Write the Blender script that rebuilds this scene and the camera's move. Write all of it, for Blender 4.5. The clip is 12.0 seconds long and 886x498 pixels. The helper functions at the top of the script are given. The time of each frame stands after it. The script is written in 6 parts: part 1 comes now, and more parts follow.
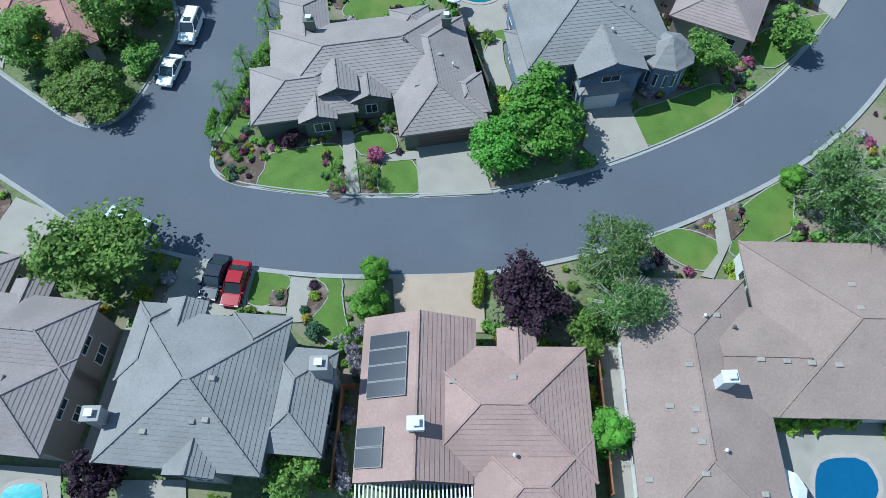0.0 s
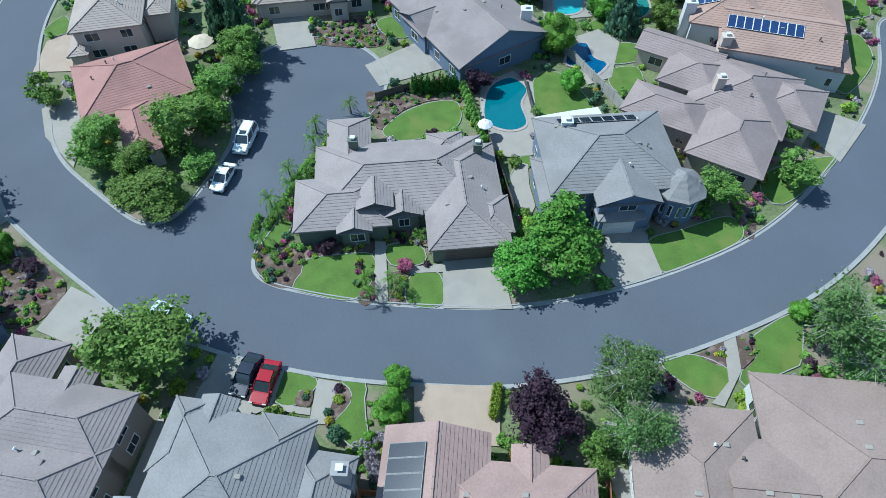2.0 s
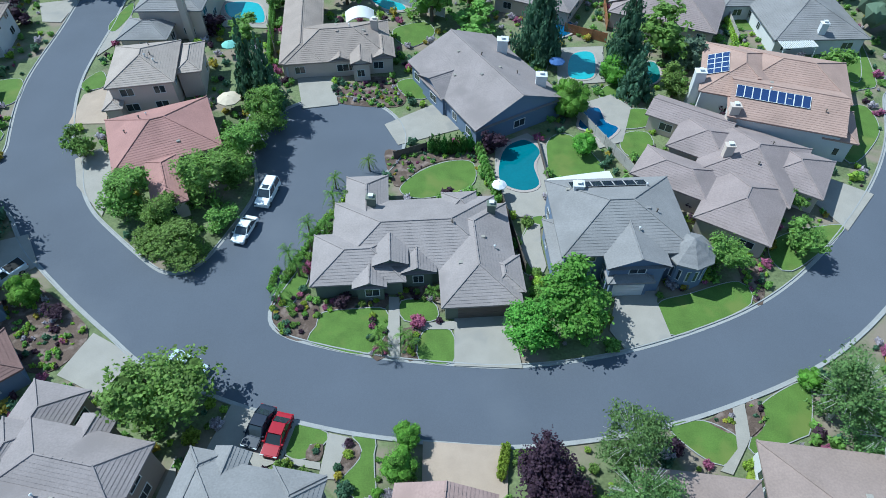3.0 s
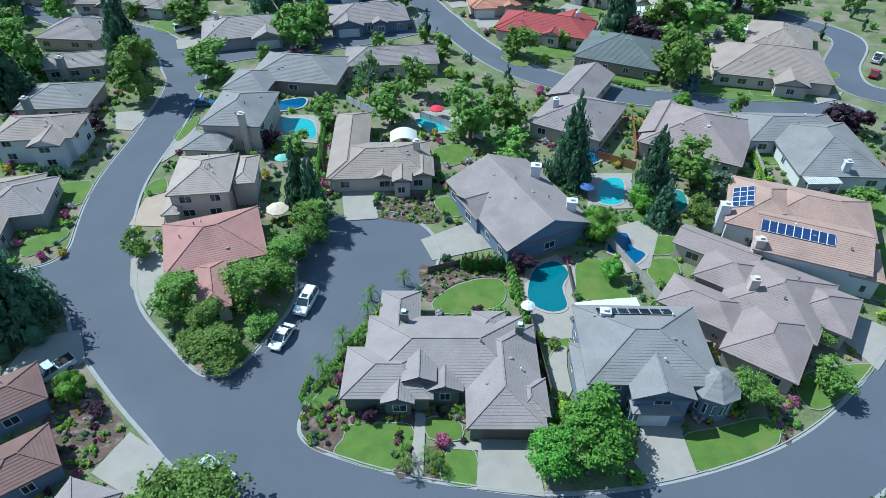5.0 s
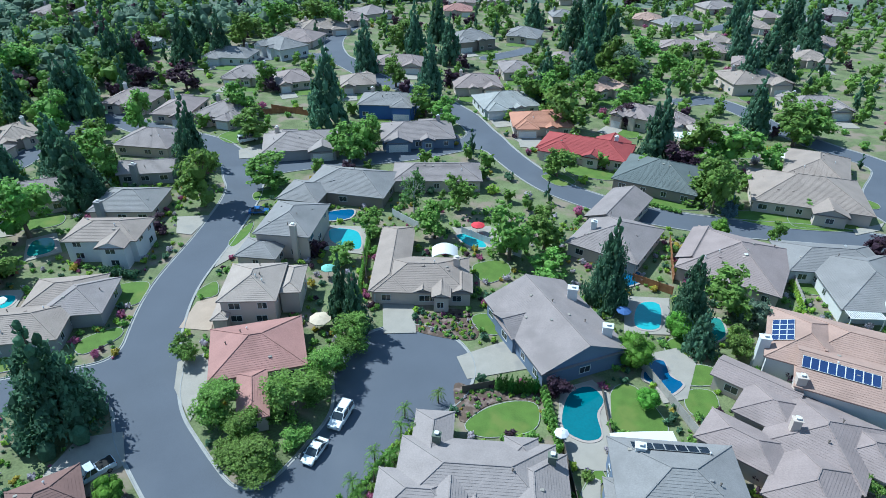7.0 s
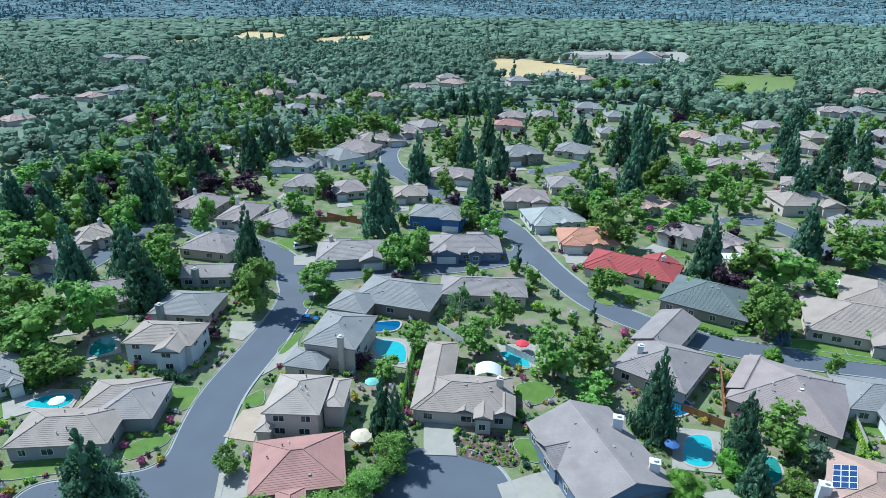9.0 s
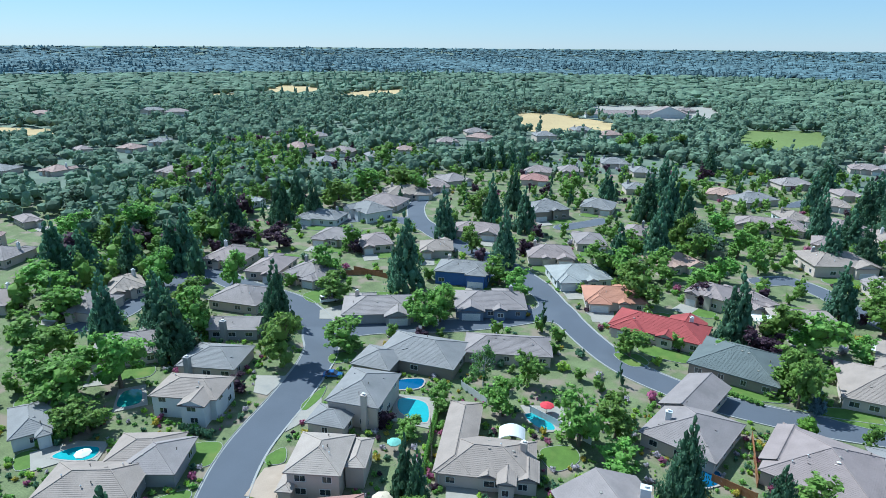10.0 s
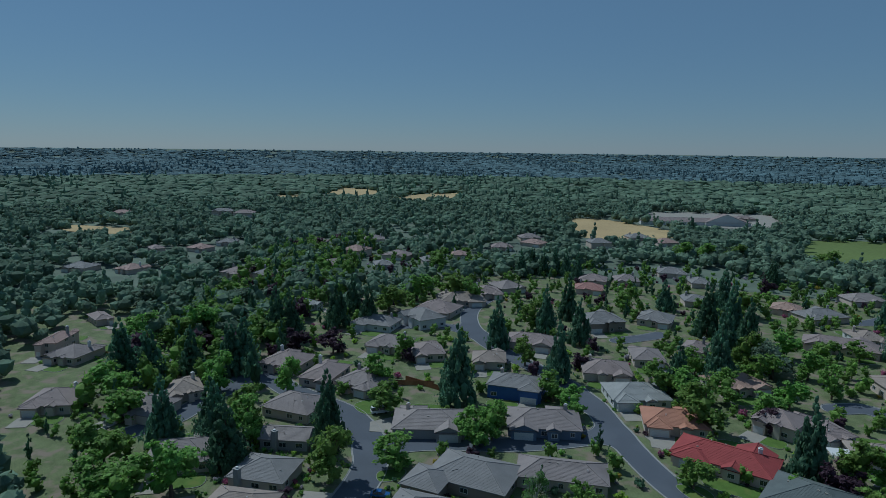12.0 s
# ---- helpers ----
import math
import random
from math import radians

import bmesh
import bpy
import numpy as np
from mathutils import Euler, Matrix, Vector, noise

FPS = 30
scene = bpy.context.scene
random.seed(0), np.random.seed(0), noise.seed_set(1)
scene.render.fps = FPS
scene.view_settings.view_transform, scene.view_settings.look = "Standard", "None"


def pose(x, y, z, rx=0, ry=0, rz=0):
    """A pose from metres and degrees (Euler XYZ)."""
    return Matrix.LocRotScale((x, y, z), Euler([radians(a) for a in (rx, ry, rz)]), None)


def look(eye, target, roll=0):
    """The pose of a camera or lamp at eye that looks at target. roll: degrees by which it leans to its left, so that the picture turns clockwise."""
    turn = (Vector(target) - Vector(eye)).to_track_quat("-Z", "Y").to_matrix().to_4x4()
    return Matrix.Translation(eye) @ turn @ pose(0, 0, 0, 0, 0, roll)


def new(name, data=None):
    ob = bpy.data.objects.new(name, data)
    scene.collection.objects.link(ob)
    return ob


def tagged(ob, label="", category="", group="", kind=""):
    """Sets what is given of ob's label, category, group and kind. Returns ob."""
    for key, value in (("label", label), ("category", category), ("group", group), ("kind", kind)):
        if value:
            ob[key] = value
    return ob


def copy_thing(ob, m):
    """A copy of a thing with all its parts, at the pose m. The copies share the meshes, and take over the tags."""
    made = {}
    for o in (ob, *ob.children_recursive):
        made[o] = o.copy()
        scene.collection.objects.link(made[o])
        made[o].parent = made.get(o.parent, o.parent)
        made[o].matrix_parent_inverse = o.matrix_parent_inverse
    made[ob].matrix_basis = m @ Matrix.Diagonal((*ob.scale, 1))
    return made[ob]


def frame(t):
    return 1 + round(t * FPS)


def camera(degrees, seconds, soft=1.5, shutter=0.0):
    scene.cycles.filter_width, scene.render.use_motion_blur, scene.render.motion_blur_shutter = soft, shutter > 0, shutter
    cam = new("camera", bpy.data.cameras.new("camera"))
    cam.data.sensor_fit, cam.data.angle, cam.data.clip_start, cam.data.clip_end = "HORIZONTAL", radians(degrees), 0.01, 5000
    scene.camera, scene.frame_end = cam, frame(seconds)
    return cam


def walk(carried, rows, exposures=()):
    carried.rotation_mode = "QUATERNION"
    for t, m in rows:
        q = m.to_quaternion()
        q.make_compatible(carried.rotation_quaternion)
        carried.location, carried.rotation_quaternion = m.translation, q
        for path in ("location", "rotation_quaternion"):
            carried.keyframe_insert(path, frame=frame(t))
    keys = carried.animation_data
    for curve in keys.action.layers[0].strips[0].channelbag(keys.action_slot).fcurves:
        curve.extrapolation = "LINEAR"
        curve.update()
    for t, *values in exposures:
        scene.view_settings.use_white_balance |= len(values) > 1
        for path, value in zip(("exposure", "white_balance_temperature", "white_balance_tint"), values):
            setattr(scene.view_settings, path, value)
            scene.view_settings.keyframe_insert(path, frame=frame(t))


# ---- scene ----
cam = camera(70.87, 12.0, soft=0.6)
# seconds, x, y, z, pitch, roll, yaw
PATH = [
    (0, -0.00, 0.00, 51.41, -61.44, -1.46, -0.00),
    (1, -0.26, -0.08, 53.57, -57.29, -0.95, 1.38),
    (2, -0.49, -0.15, 55.72, -53.10, -0.54, 2.88),
    (3, -0.67, -0.21, 57.88, -48.87, -0.24, 4.51),
    (4, -0.82, -0.26, 60.06, -44.58, -0.02, 6.29),
    (5, -0.94, -0.31, 62.25, -40.25, 0.13, 8.20),
    (6, -1.03, -0.36, 64.45, -35.88, 0.22, 10.25),
    (7, -1.11, -0.41, 66.67, -31.48, 0.29, 12.43),
    (8, -1.17, -0.48, 68.92, -27.04, 0.33, 14.73),
    (9, -1.25, -0.59, 71.18, -22.57, 0.38, 17.12),
    (10, -1.33, -0.75, 73.45, -18.10, 0.45, 19.59),
    (11, -1.45, -0.97, 75.75, -13.61, 0.56, 22.11),
    (12, -1.61, -1.29, 78.04, -9.13, 0.73, 24.65),
]
FADE = [(0, -0.05), (3.0, 0.0), (7.0, 0.1), (9.0, 0.18), (11.2, 0.18), (11.4, 0.05), (11.6, -0.42), (11.8, -0.97), (12.0, -1.4)]
walk(cam, [(t, pose(x, y, z, 90 + p, 0, w) @ pose(0, 0, 0, 0, 0, r)) for t, x, y, z, p, r, w in PATH],
     [(t, s + 0.64, 5350, -2) for t, s in FADE])

# ---- light ----
SUN_TO = Vector((-0.575, 0.17, 0.80)).normalized()
world = bpy.data.worlds.new("sky")
scene.world = world
world.use_nodes = True
wn = world.node_tree
sky = wn.nodes.new("ShaderNodeTexSky")
sky.sky_type = "NISHITA"
sky.sun_disc = False
sky.sun_elevation = math.asin(SUN_TO.z)
sky.sun_rotation = math.atan2(SUN_TO.x, SUN_TO.y)
sky.air_density, sky.dust_density, sky.ozone_density = 1.0, 0.0, 4.0
haze = wn.nodes.new("ShaderNodeMix")
haze.data_type = "RGBA"
haze.inputs[0].default_value = 0.68
haze.inputs[7].default_value = (1.8, 2.7, 3.9, 1)
wn.links.new(sky.outputs[0], haze.inputs[6])
wn.links.new(haze.outputs[2], wn.nodes["Background"].inputs[0])
wn.nodes["Background"].inputs[1].default_value = 0.095
sun = new("sun", bpy.data.lights.new("sun", "SUN"))
sun.data.energy, sun.data.angle, sun.data.color = 4.0, radians(0.55), (1.0, 0.96, 0.89)
sun.matrix_world = look((0, 0, 200), Vector((0, 0, 200)) - SUN_TO)

# ---- materials ----
MATS = {}


def surface(name, base, rough=0.8, spread=0.12, scale=3.0, fine=40.0, bump=0.15, metal=0.0, stain=None, island=0.0, each=0.0, translucent=0.0, spec=0.3, hue=0.0):
    """A procedural surface: base colour varied by coarse stains and fine grain, with a little relief."""
    m = bpy.data.materials.new(name)
    m.use_nodes = True
    nt = m.node_tree
    n, l = nt.nodes, nt.links
    b = n["Principled BSDF"]
    b.inputs["Roughness"].default_value, b.inputs["Metallic"].default_value = rough, metal
    b.inputs["Specular IOR Level"].default_value = spec
    geo = n.new("ShaderNodeNewGeometry")
    coarse, grain = n.new("ShaderNodeTexNoise"), n.new("ShaderNodeTexNoise")
    for node, s, d in ((coarse, scale, 4), (grain, fine, 3)):
        node.inputs["Scale"].default_value, node.inputs["Detail"].default_value = s, d
        l.new(geo.outputs["Position"], node.inputs["Vector"])
    add = n.new("ShaderNodeMath")
    add.operation = "ADD"
    l.new(coarse.outputs[0], add.inputs[0]), l.new(grain.outputs[0], add.inputs[1])
    span = n.new("ShaderNodeMapRange")
    span.inputs[1].default_value, span.inputs[2].default_value = 0.65, 1.35
    span.inputs[3].default_value, span.inputs[4].default_value = 1 - spread, 1 + spread
    l.new(add.outputs[0], span.inputs[0])
    value = span.outputs[0]
    for amount, source in ((island, geo.outputs["Random Per Island"]), (each, None)):
        if amount:
            if source is None:
                source = n.new("ShaderNodeObjectInfo").outputs["Random"]
            r = n.new("ShaderNodeMapRange")
            r.inputs[3].default_value, r.inputs[4].default_value = 1 - amount, 1 + amount
            l.new(source, r.inputs[0])
            mul = n.new("ShaderNodeMath")
            mul.operation = "MULTIPLY"
            l.new(value, mul.inputs[0]), l.new(r.outputs[0], mul.inputs[1])
            value = mul.outputs[0]
    hsv = n.new("ShaderNodeHueSaturation")
    hsv.inputs["Color"].default_value = (*base, 1)
    l.new(value, hsv.inputs["Value"])
    if hue:
        for source in (n.new("ShaderNodeObjectInfo").outputs["Random"],):
            turn = n.new("ShaderNodeMapRange")
            turn.inputs[3].default_value, turn.inputs[4].default_value = 0.5 - hue, 0.5 + hue
            l.new(source, turn.inputs[0]), l.new(turn.outputs[0], hsv.inputs["Hue"])
    colour = hsv.outputs[0]
    if stain:
        mix = n.new("ShaderNodeMix")
        mix.data_type = "RGBA"
        patch = n.new("ShaderNodeTexNoise")
        patch.inputs["Scale"].default_value, patch.inputs["Detail"].default_value = stain[1], 6
        l.new(geo.outputs["Position"], patch.inputs["Vector"])
        cut = n.new("ShaderNodeMapRange")
        cut.inputs[1].default_value, cut.inputs[2].default_value = stain[2], stain[2] + 0.12
        l.new(patch.outputs[0], cut.inputs[0])
        l.new(cut.outputs[0], mix.inputs[0]), l.new(colour, mix.inputs[6])
        mix.inputs[7].default_value = (*stain[0], 1)
        colour = mix.outputs[2]
    l.new(colour, b.inputs["Base Color"])
    if bump:
        bp = n.new("ShaderNodeBump")
        bp.inputs["Strength"].default_value, bp.inputs["Distance"].default_value = bump, 0.05
        l.new(grain.outputs[0], bp.inputs["Height"]), l.new(bp.outputs[0], b.inputs["Normal"])
    if translucent:
        tr, ms = n.new("ShaderNodeBsdfTranslucent"), n.new("ShaderNodeMixShader")
        ms.inputs[0].default_value = translucent
        l.new(colour, tr.inputs[0]), l.new(b.outputs[0], ms.inputs[1]), l.new(tr.outputs[0], ms.inputs[2])
        l.new(ms.outputs[0], n["Material Output"].inputs[0])
    MATS[name] = m
    return m


surface("asphalt", (0.092, 0.102, 0.127), 0.9, 0.10, 0.12, 9, 0.2, stain=((0.108, 0.118, 0.143), 0.05, 0.55))
surface("concrete", (0.295, 0.27, 0.24), 0.85, 0.12, 0.5, 12, 0.1, stain=((0.24, 0.225, 0.21), 0.25, 0.56))
surface("tan_concrete", (0.36, 0.28, 0.22), 0.85, 0.12, 0.5, 12, 0.1, stain=((0.30, 0.23, 0.18), 0.25, 0.55))
surface("kerb", (0.29, 0.285, 0.28), 0.85, 0.15, 0.8, 10, 0.1)
surface("grass", (0.088, 0.15, 0.028), 0.9, 0.25, 0.5, 7, 0.4, stain=((0.125, 0.165, 0.038), 0.22, 0.54))
surface("yard", (0.13, 0.155, 0.072), 0.95, 0.4, 0.25, 3, 0.5, stain=((0.215, 0.175, 0.135), 0.16, 0.50))
surface("bark_bed", (0.10, 0.07, 0.055), 0.95, 0.35, 0.6, 8, 0.5, stain=((0.20, 0.15, 0.13), 0.8, 0.52))
surface("dry_grass", (0.42, 0.31, 0.16), 0.95, 0.2, 0.02, 0.4, 0.2)
surface("field", (0.13, 0.17, 0.05), 0.95, 0.2, 0.01, 0.3, 0.2)
# distant ground, its colour lightened and cooled as painted haze
surface("hazed_land", (0.12, 0.15, 0.115), 0.95, 0.35, 0.004, 0.06, 0.0, stain=((0.11, 0.10, 0.06), 0.003, 0.62))
surface("coping", (0.34, 0.29, 0.27), 0.8, 0.15, 1, 14, 0.1)
for tone, c in (("teal", (0.016, 0.13, 0.16)), ("blue", (0.012, 0.085, 0.19)), ("aqua", (0.05, 0.33, 0.36)), ("green", (0.04, 0.20, 0.18))):
    surface("water_" + tone, c, 0.06, 0.1, 0.6, 3, 0.06, spec=0.5)
ROOFS = {"grey_brown": (0.325, 0.28, 0.272), "grey": (0.27, 0.257, 0.257), "mauve": (0.325, 0.26, 0.25), "mauve_grey": (0.30, 0.255, 0.25),
         "orange_tan": (0.43, 0.29, 0.24), "tan": (0.35, 0.285, 0.25), "salmon": (0.40, 0.215, 0.19), "cream": (0.41, 0.34, 0.30),
         "green_grey": (0.15, 0.17, 0.17), "red_brown": (0.22, 0.13, 0.115), "rose": (0.40, 0.275, 0.245), "clay": (0.325, 0.245, 0.215),
         "pale": (0.36, 0.36, 0.355), "orange": (0.48, 0.235, 0.16), "red": (0.36, 0.075, 0.075)}
for key, c in ROOFS.items():
    surface("roof_" + key, tuple(v * 0.80 for v in c), 0.8, 0.16, 0.35, 5, 0.3, stain=(tuple(v * 0.68 for v in c), 0.16, 0.57))
WALLS = {"olive": (0.13, 0.15, 0.12), "slate_blue": (0.14, 0.18, 0.26), "beige": (0.50, 0.42, 0.37), "white": (0.55, 0.55, 0.55),
         "taupe": (0.25, 0.21, 0.18), "grey": (0.30, 0.29, 0.29), "royal_blue": (0.07, 0.13, 0.33)}
for key, c in WALLS.items():
    surface("wall_" + key, c, 0.9, 0.07, 0.4, 20, 0.12)
surface("white_trim", (0.58, 0.58, 0.58), 0.6, 0.05, 1, 20, 0.0)
surface("dark_trim", (0.12, 0.10, 0.085), 0.7, 0.1, 1, 20, 0.0)
surface("glass", (0.03, 0.04, 0.05), 0.06, 0.1, 0.5, 3, 0.0, spec=0.8)
surface("solar", (0.012, 0.016, 0.03), 0.22, 0.2, 0.6, 6, 0.0, spec=0.6)
surface("solar_blue", (0.02, 0.04, 0.12), 0.15, 0.2, 0.6, 6, 0.0, spec=0.6)
surface("bark", (0.13, 0.10, 0.075), 0.95, 0.3, 3, 20, 0.5)
surface("pale_bark", (0.45, 0.43, 0.40), 0.9, 0.3, 3, 20, 0.4)
surface("fence_wood", (0.30, 0.14, 0.07), 0.85, 0.25, 0.8, 12, 0.2, each=0.2)
surface("fence_grey", (0.36, 0.34, 0.32), 0.85, 0.2, 0.8, 12, 0.2, each=0.12)
LEAVES = {"broad": (0.205, 0.335, 0.076), "maple": (0.165, 0.325, 0.055), "plum": (0.075, 0.042, 0.065), "birch": (0.17, 0.29, 0.095), "round": (0.16, 0.32, 0.045), "pine": (0.105, 0.195, 0.115), "spruce": (0.15, 0.23, 0.26), "oak": (0.155, 0.22, 0.15), "palm": (0.17, 0.29, 0.06), "cypress": (0.085, 0.2, 0.04), "lime": (0.3, 0.4, 0.06), "flower": (0.42, 0.38, 0.42), "pink": (0.42, 0.14, 0.24), "yellow": (0.48, 0.42, 0.07)}
for key, c in LEAVES.items():
    surface("leaf_" + key, c, 0.65, 0.25, 0.35, 3, 0.0, island=0.42, each=0.22, translucent=0.5, spec=0.25, hue=0.014)
# woods behind the houses: leaf green paled and greyed to stand for haze
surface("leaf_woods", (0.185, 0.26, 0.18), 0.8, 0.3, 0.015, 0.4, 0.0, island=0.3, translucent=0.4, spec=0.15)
# farthest crowns: distance haze painted in as a bluer leaf colour
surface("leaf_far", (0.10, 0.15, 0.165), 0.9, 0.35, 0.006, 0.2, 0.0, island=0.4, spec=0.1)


# ---- builders ----
def mesh_object(name, verts, faces, mat, parent=None, label="", smooth=False):
    me = bpy.data.meshes.new(name)
    me.from_pydata([tuple(v) for v in verts], [], faces)
    if smooth:
        me.shade_smooth()
    me.materials.append(MATS[mat])
    ob = new(name, me)
    ob.parent = parent
    if label:
        tagged(ob, label)
    return ob


def part(name, bm, material, parent, label=""):
    me = bpy.data.meshes.new(name)
    bm.to_mesh(me)
    bm.free()
    me.materials.append(MATS[material])
    ob = new(name, me)
    ob.parent = parent
    if label:
        tagged(ob, label)
    return ob


def box(bm, x0, y0, z0, x1, y1, z1, m=None):
    vs = [bm.verts.new(Vector(p) if m is None else m @ Vector(p)) for p in
          ((x0, y0, z0), (x1, y0, z0), (x1, y1, z0), (x0, y1, z0), (x0, y0, z1), (x1, y0, z1), (x1, y1, z1), (x0, y1, z1))]
    for f in ((3, 2, 1, 0), (4, 5, 6, 7), (0, 1, 5, 4), (1, 2, 6, 5), (2, 3, 7, 6), (3, 0, 4, 7)):
        bm.faces.new([vs[i] for i in f])
    return vs


def spline(pts, step=1.5, closed=False):
    """Points along a smooth curve through the control points."""
    p = [np.array(q, float) for q in pts]
    n, res = len(p), []
    for i in range(n if closed else n - 1):
        if closed:
            a, b, c, d = p[i - 1], p[i], p[(i + 1) % n], p[(i + 2) % n]
        else:
            b, c = p[i], p[i + 1]
            a = p[i - 1] if i else 2 * b - c
            d = p[i + 2] if i + 2 < n else 2 * c - b
        k = max(2, int(np.linalg.norm(c - b) / step))
        for j in range(k):
            t = j / k
            res.append(0.5 * (2 * b + (c - a) * t + (2 * a - 5 * b + 4 * c - d) * t * t + (3 * b - a - 3 * c + d) * t ** 3))
    if not closed:
        res.append(p[-1])
    return res


def inside(x, y, loop):
    hit, j = False, len(loop) - 1
    for i in range(len(loop)):
        (xi, yi), (xj, yj) = loop[i], loop[j]
        if (yi > y) != (yj > y) and x < (xj - xi) * (y - yi) / (yj - yi) + xi:
            hit = not hit
        j = i
    return hit


ROADS, PATCHES, FOOTPRINTS, TAKEN, HOUSES = [], [], [], [], []


def slab(name, loop, top, mat, parent=None, base=-0.05):
    n = len(loop)
    area = sum(loop[i - 1][0] * loop[i][1] - loop[i][0] * loop[i - 1][1] for i in range(n))
    if area < 0:
        loop = loop[::-1]
    bm = bmesh.new()
    hi = [bm.verts.new((x, y, top)) for x, y in loop]
    lo = [bm.verts.new((x, y, base)) for x, y in loop]
    bm.faces.new(hi)
    for i in range(n):
        bm.faces.new((lo[i - 1], lo[i], hi[i], hi[i - 1]))
    return part(name, bm, mat, parent)


LEVEL = [0]


def patch(name, pts, top, mat, label, category, kind, smooth=True):
    loop = spline(pts, 0.8, True) if smooth else [np.array(p) for p in pts]
    LEVEL[0] += 1
    ob = slab(name, loop, top + 0.003 * (LEVEL[0] % 23), mat)
    PATCHES.append([tuple(p) for p in loop])
    return tagged(ob, label, category, kind=kind)


def lawn(pts):
    ob = patch("lawn", pts, 0.11, "grass", "mown green front or back garden lawn", "lawn", "stuff")
    # pale concrete edging round the lawn
    loop = spline(pts, 0.8, True)
    n, c = len(loop), sum(loop) / len(loop)
    bm = bmesh.new()
    rings = []
    for i in range(n):
        d = loop[(i + 1) % n] - loop[i - 1]
        o = np.array((d[1], -d[0])) / (np.linalg.norm(d) + 1e-9)
        if np.dot(o, loop[i] - c) < 0:
            o = -o
        rings.append([bm.verts.new((*(loop[i] + o * a), z)) for a, z in ((0, 0.0), (0, 0.15), (0.1, 0.15), (0.1, 0.0))])
    for i in range(n):
        for k in range(3):
            bm.faces.new((rings[i - 1][k], rings[i][k], rings[i][k + 1], rings[i - 1][k + 1]))
    part("edging", bm, "kerb", ob, "pale concrete edging")


def drive(pts, tone=""):
    patch("driveway", pts, 0.13, "tan_concrete" if tone else "concrete", "tan concrete driveway" if tone else "pale grey concrete driveway or paving", "driveway", "structure", False)


def bed(pts):
    patch("flower_bed", pts, 0.09, "bark_bed", "planting bed of dark bark and stones", "flower bed", "stuff")
    scatter_in(pts, 1.5)


BEDS, HEDGES = [], []


def scatter_in(pts, density, tones=()):
    BEDS.append((pts, density, tones))


def groundcover(pts):
    patch("groundcover", pts, 0.3, "leaf_lime", "low bright green groundcover beside the house", "groundcover", "stuff")
    scatter_in(pts, 1.6, ("lime",))


def pool(pts, tone):
    loop = spline(pts, 0.6, True)
    c = sum(loop) / len(loop)
    root = tagged(new("swimming_pool"), "swimming pool with %s water and a pale coping" % {"teal": "deep teal", "blue": "deep blue", "aqua": "bright turquoise", "green": "dark green"}[tone], "pool")
    slab("coping", [c + (p - c) * 1.0 + (p - c) / np.linalg.norm(p - c) * 0.4 for p in loop], 0.235, "coping", root)
    slab("water", loop, 0.25, "water_" + tone, root)
    PATCHES.append([tuple(c + (p - c) * 1.2) for p in loop])


PITCHES = [0.40]


def trapezoid_roof(verts, faces, a, b, c, d, course, lift):
    """Tile courses over a roof plane with eave a-b and upper edge d-c: one stepped sheet."""
    a, b, c, d = Vector(a), Vector(b), Vector(c), Vector(d)
    up = ((d + c) - (a + b)) / 2
    nrm = (b - a).cross(up).normalized()
    k = max(1, int(up.length / course))
    drop = Vector((0, 0, 0.2))
    rows = [(a - drop, b - drop)]
    for i in range(k):
        s, e = i / k, (i + 1) / k
        rows.append((a.lerp(d, s) + nrm * lift, b.lerp(c, s) + nrm * lift))
        rows.append((a.lerp(d, e), b.lerp(c, e)))
    n0 = len(verts)
    for p, q in rows:
        verts += [p, q]
    for i in range(len(rows) - 1):
        m = n0 + 2 * i
        faces.append((m, m + 1, m + 3, m + 2))


def cap_line(bm, a, b, r=0.12):
    """A line of overlapping ridge tiles, stepped tile by tile."""
    a, b = Vector(a), Vector(b)
    d = (b - a)
    if d.length < 0.3:
        return
    m = Matrix.Translation(a) @ d.to_track_quat("Y", "Z").to_matrix().to_4x4()
    k = max(1, int(d.length / 0.9))
    last = None
    for i in range(k):
        for y, s in ((d.length * i / k, 1.15), (d.length * (i + 1) / k, 0.9)):
            ring = [bm.verts.new(m @ Vector((x * s, y, z * s))) for x, z in ((-r, -0.08), (-r * 0.6, 0.1), (r * 0.6, 0.1), (r, -0.08))]
            if last:
                for j in range(3):
                    bm.faces.new((last[j], last[j + 1], ring[j + 1], ring[j]))
            last = ring


def roof_height(w, x, y):
    cx, cy, sx, sy, ze, k = w
    u, v = sx / 2 - abs(x - cx), sy / 2 - abs(y - cy)
    if u < 0 or v < 0:
        return -9
    return ze + PITCHES[0] * (v if k[0] == "x" else u if k[0] == "y" else min(u, v))


